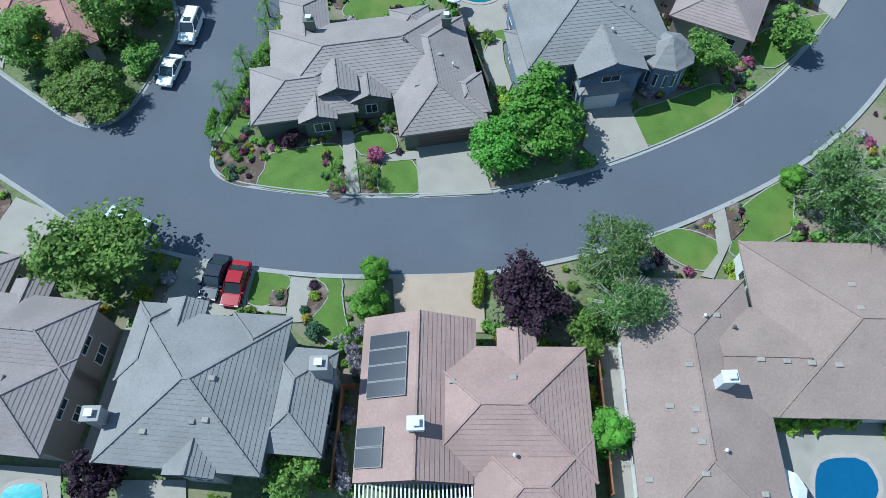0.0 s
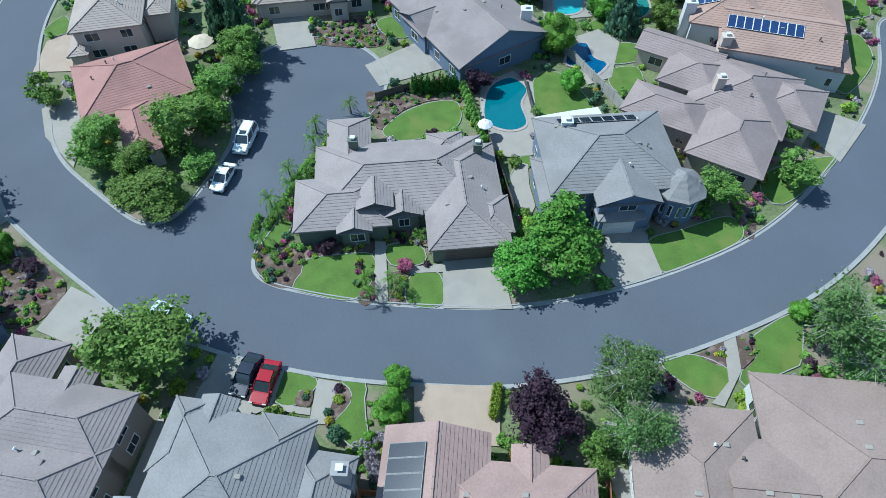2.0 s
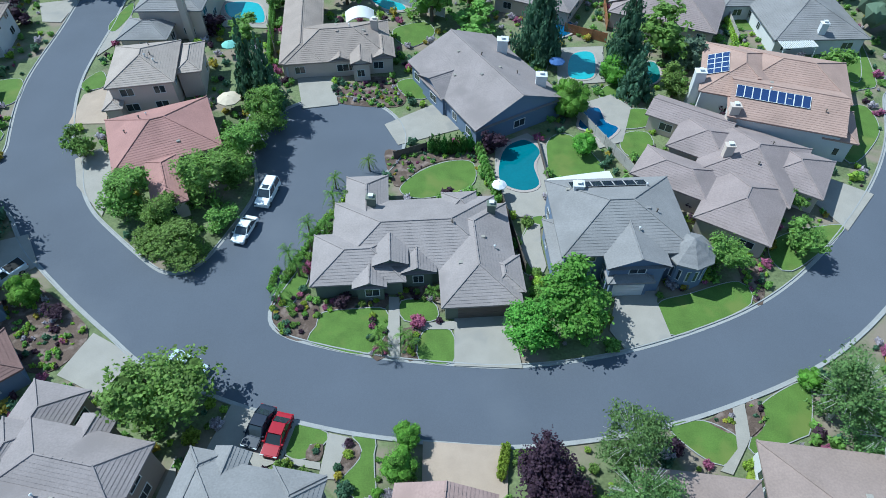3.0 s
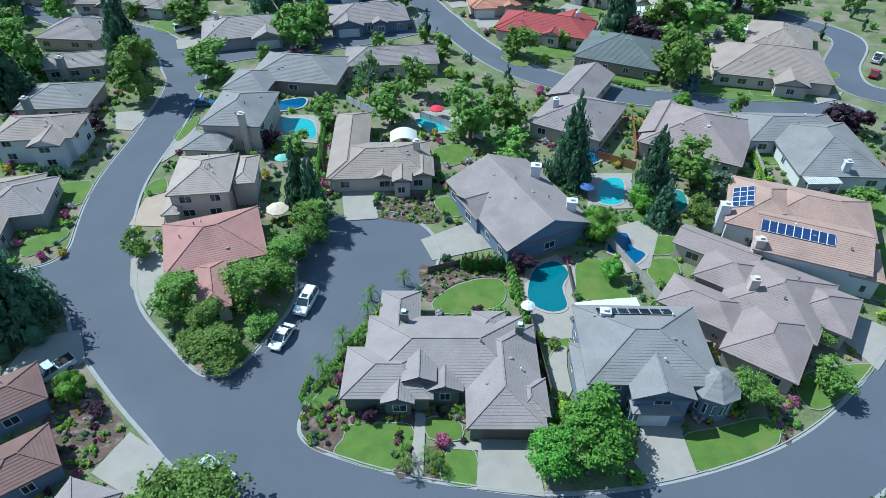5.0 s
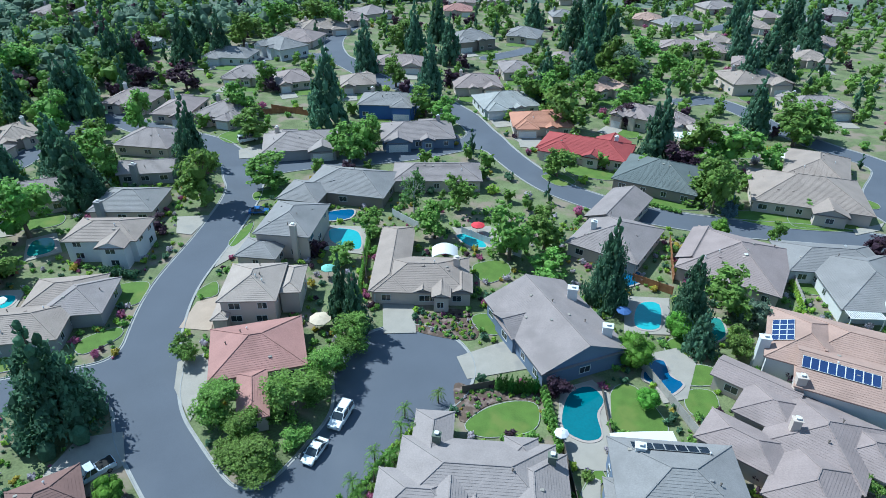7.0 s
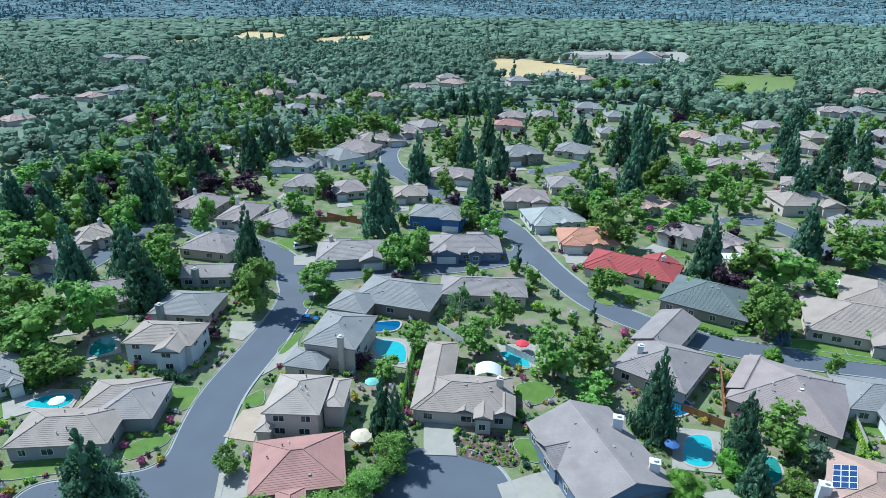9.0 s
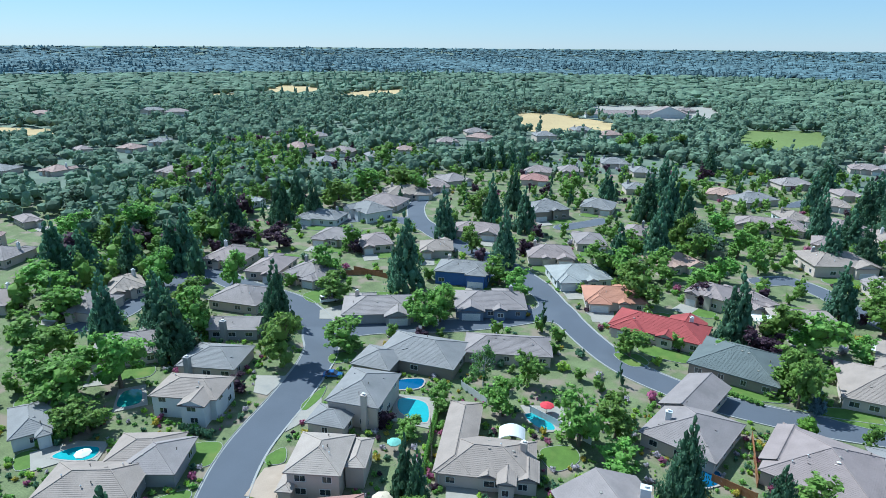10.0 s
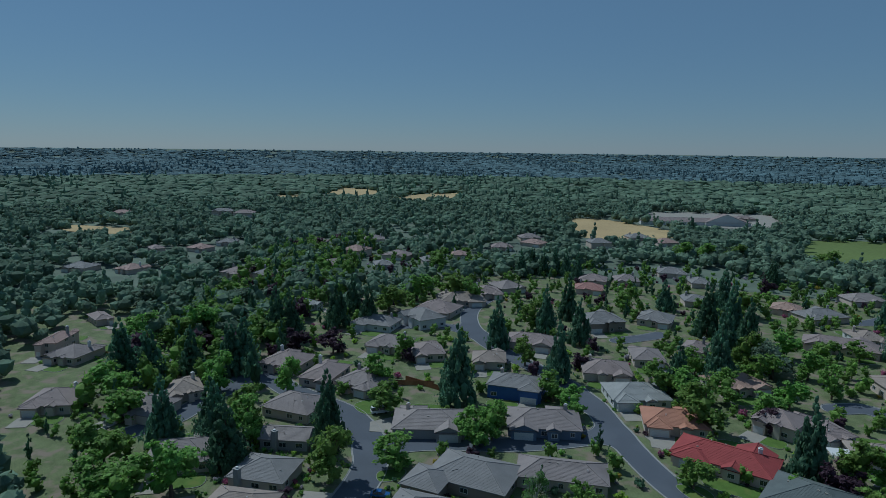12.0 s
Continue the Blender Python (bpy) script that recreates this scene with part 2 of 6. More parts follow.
def wing_roof(root, w, mat, course, lift):
    cx, cy, sx, sy, ze, k = w
    a, b = sx / 2, sy / 2
    p = lambda x, y, z: Vector((cx + x, cy + y, ze + z))
    verts, faces, lines = [], [], []
    k = k[0]
    if k == "x":
        h = PITCHES[0] * b
        A, B = p(-a, 0, h), p(a, 0, h)
        planes = [(p(-a, -b, 0), p(a, -b, 0), B, A), (p(a, b, 0), p(-a, b, 0), A, B)]
        lines = [(A, B)]
    elif k == "y":
        h = PITCHES[0] * a
        A, B = p(0, -b, h), p(0, b, h)
        planes = [(p(-a, b, 0), p(-a, -b, 0), A, B), (p(a, -b, 0), p(a, b, 0), B, A)]
        lines = [(A, B)]
    else:
        m = min(a, b)
        h = PITCHES[0] * m
        if a >= b:
            A, B = p(-a + m, 0, h), p(a - m, 0, h)
            planes = [(p(-a, -b, 0), p(a, -b, 0), B, A), (p(a, b, 0), p(-a, b, 0), A, B), (p(-a, b, 0), p(-a, -b, 0), A, A), (p(a, -b, 0), p(a, b, 0), B, B)]
            ends = [(p(-a, -b, 0), A), (p(-a, b, 0), A), (p(a, -b, 0), B), (p(a, b, 0), B)]
        else:
            A, B = p(0, -b + m, h), p(0, b - m, h)
            planes = [(p(-a, b, 0), p(-a, -b, 0), A, B), (p(a, -b, 0), p(a, b, 0), B, A), (p(-a, -b, 0), p(a, -b, 0), A, A), (p(a, b, 0), p(-a, b, 0), B, B)]
            ends = [(p(-a, -b, 0), A), (p(a, -b, 0), A), (p(-a, b, 0), B), (p(a, b, 0), B)]
        lines = [(A, B)] + ends
    for q in planes:
        trapezoid_roof(verts, faces, *q, course, lift)
    # soffit closes the roof from below
    n0 = len(verts)
    verts += [p(-a, -b, -0.2), p(a, -b, -0.2), p(a, b, -0.2), p(-a, b, -0.2)]
    faces.append((n0 + 3, n0 + 2, n0 + 1, n0))
    roof = mesh_object("roof", verts, faces, mat, root)
    bm = bmesh.new()
    bm.from_mesh(roof.data)
    bmesh.ops.remove_doubles(bm, verts=bm.verts[:], dist=0.002)
    bm.to_mesh(roof.data)
    bm.free()
    bm = bmesh.new()
    for s in lines:
        cap_line(bm, *s)
    if len(bm.verts):
        part("ridge_tiles", bm, mat, roof)
    else:
        bm.free()
    return roof


def window(root, m, w, h, trim):
    bm = bmesh.new()
    t = 0.09
    for q in ((-w / 2 - t, -t, w / 2 + t, 0), (-w / 2 - t, h, w / 2 + t, h + t), (-w / 2 - t, 0, -w / 2, h), (w / 2, 0, w / 2 + t, h), (-0.03, 0, 0.03, h)):
        box(bm, q[0], -0.05, q[1], q[2], 0.03, q[3], m)
    win = part("window", bm, trim, root)
    bm = bmesh.new()
    box(bm, -w / 2, -0.012, 0, w / 2, 0.02, h, m)
    part("pane", bm, "glass", win, "dark window glass")


def garage(root, m, w, mat):
    bm = bmesh.new()
    for i in range(4):
        box(bm, -w / 2, -0.04, 0.05 + i * 0.53, w / 2, 0.02, 0.55 + i * 0.53, m)
    part("garage_door", bm, mat, root, "panelled garage door")


def wing_walls(root, wings, i, mat, trim, windows, rng):
    cx, cy, sx, sy, ze, k = wings[i]
    o = min(0.5, sx * 0.12, sy * 0.12)
    a, b = sx / 2 - o, sy / 2 - o
    g = k[0]
    ga, gb = (PITCHES[0] * (sy / 2) - 0.05, PITCHES[0] * (sx / 2) - 0.05)
    bm = bmesh.new()
    v = lambda x, y, z: bm.verts.new((cx + x, cy + y, z))
    zt = ze - 0.16
    for sign in (-1, 1):
        q = [v(-a, sign * b, -0.1), v(a, sign * b, -0.1), v(a, sign * b, zt)]
        if g == "y":
            q += [v(0, sign * b, ze + PITCHES[0] * (sx / 2) - 0.12)]
        q += [v(-a, sign * b, zt)]
        bm.faces.new(q if sign < 0 else q[::-1])
        q = [v(sign * a, -b, -0.1), v(sign * a, b, -0.1), v(sign * a, b, zt)]
        if g == "x":
            q += [v(sign * a, 0, ze + PITCHES[0] * (sy / 2) - 0.12)]
        q += [v(sign * a, -b, zt)]
        bm.faces.new(q if sign > 0 else q[::-1])
    part("wall", bm, mat, root)
    sides = [(0, cx, cy - b, a, -90), (180, cx, cy + b, a, 90), (90, cx + a, cy, b, 0), (-90, cx - a, cy, b, 180)]
    for turn, x, y, half, _ in sides:
        if "G" in k and turn == 0:
            garage(root, pose(x, y, 0, 0, 0, 0), min(5.2, 2 * half - 0.8), "dark_trim" if mat == "wall_olive" else "white_trim")
            continue
        if not windows or half < 1.2:
            continue
        for row in range(2 if ze > 4.9 else 1):
            for j in range(max(1, int(half / 1.9))):
                n = max(1, int(half / 1.9))
                u = (-half + (2 * half) * (j + 0.5) / n) + rng.uniform(-0.3, 0.3)
                m = pose(x, y, 0.95 + row * 2.6, 0, 0, turn) @ Matrix.Translation((u, 0, 0))
                out = m @ Vector((0, -0.6, 0))
                if any(roof_height(q, out.x, out.y) > 0 and q is not wings[i] and abs(out.x - q[0]) < q[2] / 2 - 0.5 and abs(out.y - q[1]) < q[3] / 2 - 0.5 for q in wings):
                    continue
                if rng.random() < 0.75:
                    window(root, m, rng.choice((1.1, 1.5, 1.8)), 1.15, trim)


def house(x, y, turn, wings, roof, wall, turret=None, course=0.36, lift=0.032, windows=True, trim="white_trim", label="", pitch=0.40):
    """One house: wings of (x, y, width, depth, eaves height, roof kind), h hip, x or y a gable along that axis."""
    rng = random.Random(int(x * 31 + y * 17))
    PITCHES[0] = pitch
    names = {"olive": "dark olive", "slate_blue": "slate blue", "royal_blue": "bright blue"}
    root = tagged(new("house"), label or "%s house with a %s tiled %s roof" % (names.get(wall, wall), roof.replace("_", " "), "hipped" if "h" in wings[0][5] else "gabled"), "house")
    root.matrix_world = pose(x, y, 0, 0, 0, turn)
    wings = [(*w[:4], w[4] + 0.017 * i, w[5]) for i, w in enumerate(wings)]
    for i, w in enumerate(wings):
        wing_roof(root, w, "roof_" + roof, course, lift)
        wing_walls(root, wings, i, "wall_" + wall, trim, windows, rng)
        cs = [root.matrix_world @ Vector((w[0] + s * w[2] / 2, w[1] + t * w[3] / 2, 0)) for s, t in ((-1, -1), (1, -1), (1, 1), (-1, 1))]
        FOOTPRINTS.append([(c.x, c.y) for c in cs])
    HOUSES.append((root, wings))
    # vents and pipes on the main roof
    w = wings[0]
    for j in range(rng.randint(3, 6)):
        u, v = w[0] + rng.uniform(-0.35, 0.35) * w[2], w[1] + rng.uniform(-0.35, 0.35) * w[3]
        z = max(roof_height(q, u, v) for q in wings)
        bm = bmesh.new()
        if rng.random() < 0.5:
            bmesh.ops.create_cone(bm, cap_ends=True, segments=8, radius1=0.07, radius2=0.07, depth=0.7, matrix=Matrix.Translation((u, v, z + 0.15)))
            bmesh.ops.create_cone(bm, cap_ends=True, segments=8, radius1=0.16, radius2=0.05, depth=0.12, matrix=Matrix.Translation((u, v, z + 0.5)))
            part("vent_pipe", bm, "dark_trim" if rng.random() < 0.5 else "white_trim", root)
        else:
            box(bm, u - 0.25, v - 0.2, z - 0.15, u + 0.25, v + 0.2, z + 0.16)
            bmesh.ops.bevel(bm, geom=bm.edges[:], offset=0.04, segments=1, affect="EDGES")
            part("roof_vent", bm, "concrete" if rng.random() < 0.6 else "roof_" + roof, root)
    if turret:
        c = root.matrix_world.inverted() @ Vector((*turret, 0))
        bm = bmesh.new()
        bmesh.ops.create_cone(bm, cap_ends=True, segments=8, radius1=2.5, radius2=2.5, depth=4.4, matrix=Matrix.Translation((c.x, c.y, 2.2)))
        part("turret_wall", bm, "wall_" + wall, root)
        verts, faces = [], []
        ring = [Vector((c.x + 3.0 * math.cos(i * math.pi / 4), c.y + 3.0 * math.sin(i * math.pi / 4), 4.4)) for i in range(8)]
        top = Vector((c.x, c.y, 6.3))
        for i in range(8):
            trapezoid_roof(verts, faces, ring[i], ring[(i + 1) % 8], top, top, course, lift)
        cone = mesh_object("turret_roof", verts, faces, "roof_" + roof, root)
        bm = bmesh.new()
        bm.from_mesh(cone.data)
        bmesh.ops.remove_doubles(bm, verts=bm.verts[:], dist=0.05)
        bm.to_mesh(cone.data)
        bm.free()
        for i in range(5):
            an = -90 + (i - 2) * 45 + 22.5 - 22.5
            window(root, Matrix.Translation((c.x, c.y, 1.6)) @ pose(0, 0, 0, 0, 0, an + 90) @ Matrix.Translation((0, -2.36, 0)), 1.2, 1.6, "white_trim")
    return root


def chimney(root_xy, z, mat, size=0.95, base=2.0):
    """A chimney stack with a cap, standing on its own foot beside or through a roof."""
    root = tagged(new("chimney"), "%s chimney stack with a metal spark cap" % {"white_trim": "white painted", "wall_olive": "dark olive", "wall_beige": "beige stucco", "wall_grey": "grey stucco"}[mat], "chimney")
    root.matrix_world = pose(*root_xy, 0)
    s = size / 2
    bm = bmesh.new()
    box(bm, -s, -s * 0.8, -0.1, s, s * 0.8, z)
    part("shaft", bm, mat, root)
    bm = bmesh.new()
    box(bm, -s - 0.1, -s * 0.8 - 0.1, z, s + 0.1, s * 0.8 + 0.1, z + 0.16)
    bmesh.ops.bevel(bm, geom=bm.edges[:], offset=0.03, segments=1, affect="EDGES")
    part("crown", bm, mat, root)
    bm = bmesh.new()
    box(bm, -0.22, -0.2, z + 0.16, 0.22, 0.2, z + 0.42)
    box(bm, -0.3, -0.28, z + 0.42, 0.3, 0.28, z + 0.48)
    part("spark_cap", bm, "white_trim", root)


STREETS = []


def clear_of_roads(x, y, gap=0.6):
    if not STREETS:
        STREETS.extend((*p, w / 2) for _, w, line in ROADS for p in spline(line, 2.0))
    return all((x - a) ** 2 + (y - b) ** 2 > (r + gap) ** 2 for a, b, r in STREETS)


def plain_house(x, y, turn, width, depth, eaves, roof, wall):
    """A house seen from afar: a main hip with a crossing garage wing."""
    rng = random.Random(int(x * 13 + y * 7))
    s = rng.choice((-1, 1))
    wings = [(0, 0, width, depth, eaves, "h"), (s * width * 0.27, -depth * 0.32, width * 0.38, depth * 0.62, eaves - 0.05, rng.choice(("hG", "yG")))]
    if rng.random() < 0.7:
        wings.append((-s * width * 0.24, depth * 0.25, width * 0.4, depth * 0.8, eaves - 0.08, rng.choice(("h", "y"))))
    if rng.random() < 0.6:
        wings.append((-s * width * 0.12, -depth * 0.42, width * 0.2, depth * 0.35, eaves + 0.1, "y"))
    far = math.hypot(x, y) > 330
    root = house(x, y, turn, wings, roof, wall, course=0.9 if far else 0.5, windows=not far)
    if not far:
        for u, v, w, d, make in ((s * width * 0.27, -depth * 0.63 - 3.0, 5.4, 6.4, drive), (-s * width * 0.16, -depth * 0.5 - 3.6, width * 0.44, 5.0, lawn), (-s * width * 0.1, depth * 0.7 + 3.5, width * 0.5, 5.5, lawn)):
            loop = [root.matrix_world @ Vector((u + p * w / 2, v + q * d / 2, 0)) for p, q in ((-1, -1), (1, -1), (1, 1), (-1, 1))]
            if all(clear_of_roads(c.x, c.y) for c in loop):
                make([(c.x, c.y) for c in loop])
    if rng.random() < 0.6:
        u, v = root.matrix_world @ Vector((-s * width * 0.3, depth * 0.2, 0)), 0
        chimney((u.x, u.y), eaves + PITCHES[0] * depth / 2 + 0.3, rng.choice(("white_trim", "wall_beige", "wall_grey")))


# ---- plants ----
def leaf_cloud(centres, radii, count, size, rng, flat=0.0, droop=0.0):
    """Leaf sprays: small bent quads on the shells of many clumps."""
    c = np.asarray(centres, float)
    r = np.asarray(radii, float)
    pick = rng.choice(len(c), count, p=r ** 2 / (r ** 2).sum())
    d = rng.normal(size=(count, 3))
    d[:, 2] = d[:, 2] * (1 - flat) + 0.25
    d /= np.linalg.norm(d, axis=1)[:, None]
    pos = c[pick] + d * (r[pick] * rng.uniform(0.72, 1.08, count))[:, None]
    n = d + rng.normal(scale=0.55, size=(count, 3))
    n[:, 2] += 0.3
    n /= np.linalg.norm(n, axis=1)[:, None]
    u = np.cross(n, rng.normal(size=(count, 3)))
    u /= np.linalg.norm(u, axis=1)[:, None] + 1e-9
    v = np.cross(n, u)
    s = size * rng.uniform(0.6, 1.35, count)[:, None]
    quad = np.stack([pos - u * s * 0.5, pos + v * s * 0.32 - n * s * 0.08, pos + u * s * 0.55 - np.array([0, 0, droop]) * s, pos - v * s * 0.32 - n * s * 0.08], 1)
    return quad.reshape(-1, 3), np.arange(count * 4).reshape(-1, 4)


def blob(bm, centre, radius, rng, sub=1, squash=1.0):
    vs = bmesh.ops.create_icosphere(bm, subdivisions=sub, radius=1)["verts"]
    for v in vs:
        k = radius * rng.uniform(0.82, 1.1)
        v.co = Vector((v.co.x * k + centre[0], v.co.y * k + centre[1], v.co.z * k * squash + centre[2]))


def tube(bm, a, b, r0, r1, n=6):
    a, b = Vector(a), Vector(b)
    d = (b - a)
    m = Matrix.Translation((a + b) / 2) @ d.to_track_quat("Z", "Y").to_matrix().to_4x4()
    bmesh.ops.create_cone(bm, cap_ends=True, segments=n, radius1=r0, radius2=r1, depth=d.length, matrix=m)


def crown_mesh(clumps, count, size, seed, core=0.72, **kw):
    rng = np.random.default_rng(seed)
    c, r = [q[0] for q in clumps], [q[1] for q in clumps]
    verts, faces = leaf_cloud(c, r, count, size, rng, **kw)
    bm = bmesh.new()
    if core:
        for p, q in clumps:
            blob(bm, p, q * core, rng)
    bm.verts.index_update()
    base = len(bm.verts)
    v = np.vstack([np.array([x.co[:] for x in bm.verts]).reshape(-1, 3), verts])
    f = [[x.index for x in q.verts] for q in bm.faces] + (faces + base).tolist()
    bm.free()
    return v, f


def ragged_crown(lobes, leaves, size, seed, core=0.5, droop=0.05, up=0.6, loose=1.0):
    """A crown of many twigs: each lobe throws out twig ends, and each twig end carries a loose spray of leaves."""
    rng = np.random.default_rng(seed)
    c, r = np.array([q[0] for q in lobes], float), np.array([q[1] for q in lobes], float)
    twigs = max(40, leaves // 22)
    pick = rng.choice(len(c), twigs, p=r ** 2 / (r ** 2).sum())
    d = rng.normal(size=(twigs, 3))
    d[:, 2] += 0.35
    d /= np.linalg.norm(d, axis=1)[:, None]
    tip = c[pick] + d * (r[pick] * rng.uniform(0.74, 1.16, twigs))[:, None]
    spread = r[pick] * rng.uniform(0.12, 0.27, twigs) * loose
    on = rng.integers(twigs, size=leaves)
    pos = tip[on] + rng.normal(size=(leaves, 3)) * (1, 1, 0.6) * spread[on][:, None]
    n = d[on] * 0.5 + (0, 0, up) + rng.normal(scale=0.42, size=(leaves, 3))
    n /= np.linalg.norm(n, axis=1)[:, None]
    u = np.cross(n, rng.normal(size=(leaves, 3)))
    u /= np.linalg.norm(u, axis=1)[:, None] + 1e-9
    v = np.cross(n, u)
    s = size * rng.uniform(0.55, 1.4, leaves)[:, None]
    quad = np.stack([pos - u * s * 0.5, pos + v * s * 0.34 - n * s * 0.08, pos + u * s * 0.55 - np.array([0, 0, droop]) * s, pos - v * s * 0.34 - n * s * 0.08], 1).reshape(-1, 3)
    bm = bmesh.new()
    for p, q in lobes:
        blob(bm, p, q * core, rng)
    bm.verts.index_update()
    base = len(bm.verts)
    verts = np.vstack([np.array([x.co[:] for x in bm.verts]).reshape(-1, 3), quad])
    faces = [[x.index for x in q.verts] for q in bm.faces] + (np.arange(leaves * 4).reshape(-1, 4) + base).tolist()
    bm.free()
    return verts, faces


KINDS = {}
HEIGHT0, RADIUS0 = 9.0, 4.2
WORDS = {"broad": ("leafy green shade tree with a broad crown", "tree"), "maple": ("dense bright green maple tree beside a driveway", "tree"), "plum": ("dark purple-leaved plum tree with a dense crown", "tree"),
         "birch": ("pale green birch with thin drooping twigs", "tree"), "round": ("clipped round green tree or large bush", "bush"), "pine": ("tall dark green conifer with tiered branches", "conifer"),
         "spruce": ("blue-grey spruce tree in a front garden", "conifer"), "oak": ("grey-green oak with a wide crown", "tree"), "palm": ("small palm with feathery yellow-green fronds", "palm"),
         "cypress": ("narrow upright green cypress in a row", "cypress")}


def build_kind(kind, seed, detail):
    """One plant at standard size, foot at the origin: trunk, limbs and crown."""
    rng = random.Random(seed)
    name = {"pine": "conifer", "spruce": "conifer", "palm": "palm", "cypress": "cypress", "round": "bush"}.get(kind, "tree")
    root = tagged(new(name), *WORDS[kind])
    if kind in ("palm", "cypress"):
        tagged(root, group={"palm": "palms round the corner house", "cypress": "row of cypresses"}[kind])
    H, R = HEIGHT0, RADIUS0
    bm = bmesh.new()
    bark = "pale_bark" if kind == "birch" else "bark"
    if kind in ("pine", "spruce", "cypress"):
        tube(bm, (0, 0, -0.2), (0, 0, H * 0.9), 0.28, 0.04, 7)
        clumps = []
        tiers = 11 if kind != "cypress" else 8
        for i in range(tiers):
            f = i / (tiers - 1)
            z = H * (0.13 + 0.82 * f)
            rad = R * ((1 - f) ** 0.8 * 0.72 + 0.05) * rng.uniform(0.85, 1.1)
            if kind == "cypress":
                rad = R * (0.55 * math.sin(math.pi * (0.15 + 0.8 * f)) ** 0.6)
            n = max(1, int(7 * (1 - f) + 1.5))
            for j in range(n):
                an = 2 * math.pi * (j + rng.random() * 0.7) / n + i
                q = rad * rng.uniform(0.75, 1.05)
                clumps.append(((math.cos(an) * q, math.sin(an) * q, z - q * 0.16), 0.55 * R * (0.30 + 0.36 * (1 - f))))
        clumps.append(((0, 0, H * 0.5), R * 0.34)), clumps.append(((0, 0, H * 0.28), R * 0.45)), clumps.append(((0, 0, H * 0.72), R * 0.22)), clumps.append(((0, 0, H * 0.97), R * 0.09))
        v, f = ragged_crown(clumps, int(5200 * max(detail, 0.4)), 0.40 if detail > 0.9 else 0.52, seed, core=0.62, droop=0.35, up=0.3, loose=1.5)
    elif kind == "palm":
        tube(bm, (0, 0, -0.2), (0.15, 0.1, H * 0.62), 0.36, 0.24, 8)
        v, f = [], []
        hub = Vector((0.15, 0.1, H * 0.62))
        for j in range(13):
            an, lift = 2.399 * j, rng.uniform(0.15, 1.15)
            d = Vector((math.cos(an), math.sin(an), 0))
            side = Vector((-d.y, d.x, 0))
            at = lambda s: hub + d * (R * 1.15 * s * (1 - 0.3 * lift * s)) + Vector((0, 0, R * (lift * 1.1 * s - 1.15 * s * s)))
            for s in range(14):
                a, b = at(s / 14), at((s + 0.7) / 14)
                for sg in (-1, 1):
                    w = R * 0.2 * math.sin(math.pi * min(1, 0.2 + 0.8 * s / 14))
                    n0 = len(v)
                    tip = b + side * sg * w + d * w * 0.8 - Vector((0, 0, w * 0.5))
                    v += [a, b, tip]
                    f.append((n0, n0 + 1, n0 + 2))
    else:
        if kind == "round":
            tube(bm, (0, 0, -0.2), (0, 0, H * 0.5), 0.3, 0.2)
            clumps = [((0, 0, H * 0.5), R * 0.86)]
            for j in range(22):
                u, an = rng.uniform(-0.9, 1), rng.uniform(0, 6.28)
                s = math.sqrt(max(0, 1 - u * u))
                clumps.append(((math.cos(an) * s * R * 0.66, math.sin(an) * s * R * 0.66, H * 0.5 + u * H * 0.36), R * 0.34))
        else:
            tube(bm, (0, 0, -0.2), (0.1, 0, H * 0.32), 0.30, 0.2, 8)
            tube(bm, (0.1, 0, H * 0.31), (0.25, -0.1, H * 0.75), 0.19, 0.06)
            clumps = [((0, 0, H * 0.54), R * 0.52), ((0, 0, H * 0.32), R * 0.42)]
            lean = 0.75 if kind == "oak" else 1.0
            for j in range(18):
                u = -0.92 + 1.82 * ((j * 0.618) % 1.0)
                an = 2.399 * j + rng.uniform(-0.4, 0.4)
                s = max(0.45 if u < 0 else 0.15, math.sqrt(max(0.04, 1 - u * u))) * rng.uniform(0.55, 0.84)
                e = Vector((math.cos(an) * s * R * 0.86, math.sin(an) * s * R * 0.86, (H * 0.52 + u * H * 0.38) * lean))
                clumps.append((e[:], R * rng.uniform(0.22, 0.40)))
                if j % 2 == 0 or kind == "birch":
                    tube(bm, (0.1, 0, H * rng.uniform(0.26, 0.5)), e, 0.1, 0.03, 5)
        if kind == "birch":
            for j in range(46):
                u, an = rng.uniform(-0.3, 1), rng.uniform(0, 6.28)
                s = math.sqrt(max(0.05, 1 - u * u))
                e = Vector((math.cos(an) * s * R * 0.98, math.sin(an) * s * R * 0.98, H * 0.58 + u * H * 0.36))
                tube(bm, Vector((0, 0, H * 0.5)).lerp(e * 0.93, 0.55), e * 0.93, 0.03, 0.015, 4)
        if kind == "round":
            v, f = crown_mesh(clumps, int(5200 * detail), 0.24 / detail ** 0.42, seed, core=0.86)
        else:
            count = {"birch": 6200, "maple": 8200, "plum": 8200}.get(kind, 7000)
            v, f = ragged_crown(clumps, int(count * detail), {"maple": 0.36, "birch": 0.27}.get(kind, 0.32) / detail ** 0.45, seed,
                                core=0.3 if kind == "birch" else 0.62, droop=0.4 if kind == "birch" else 0.08, loose=1.25 if kind == "birch" else 1.0)
    part("trunk", bm, bark, root)
    mesh_object("crown", v, f, "leaf_" + kind, root)
    return root


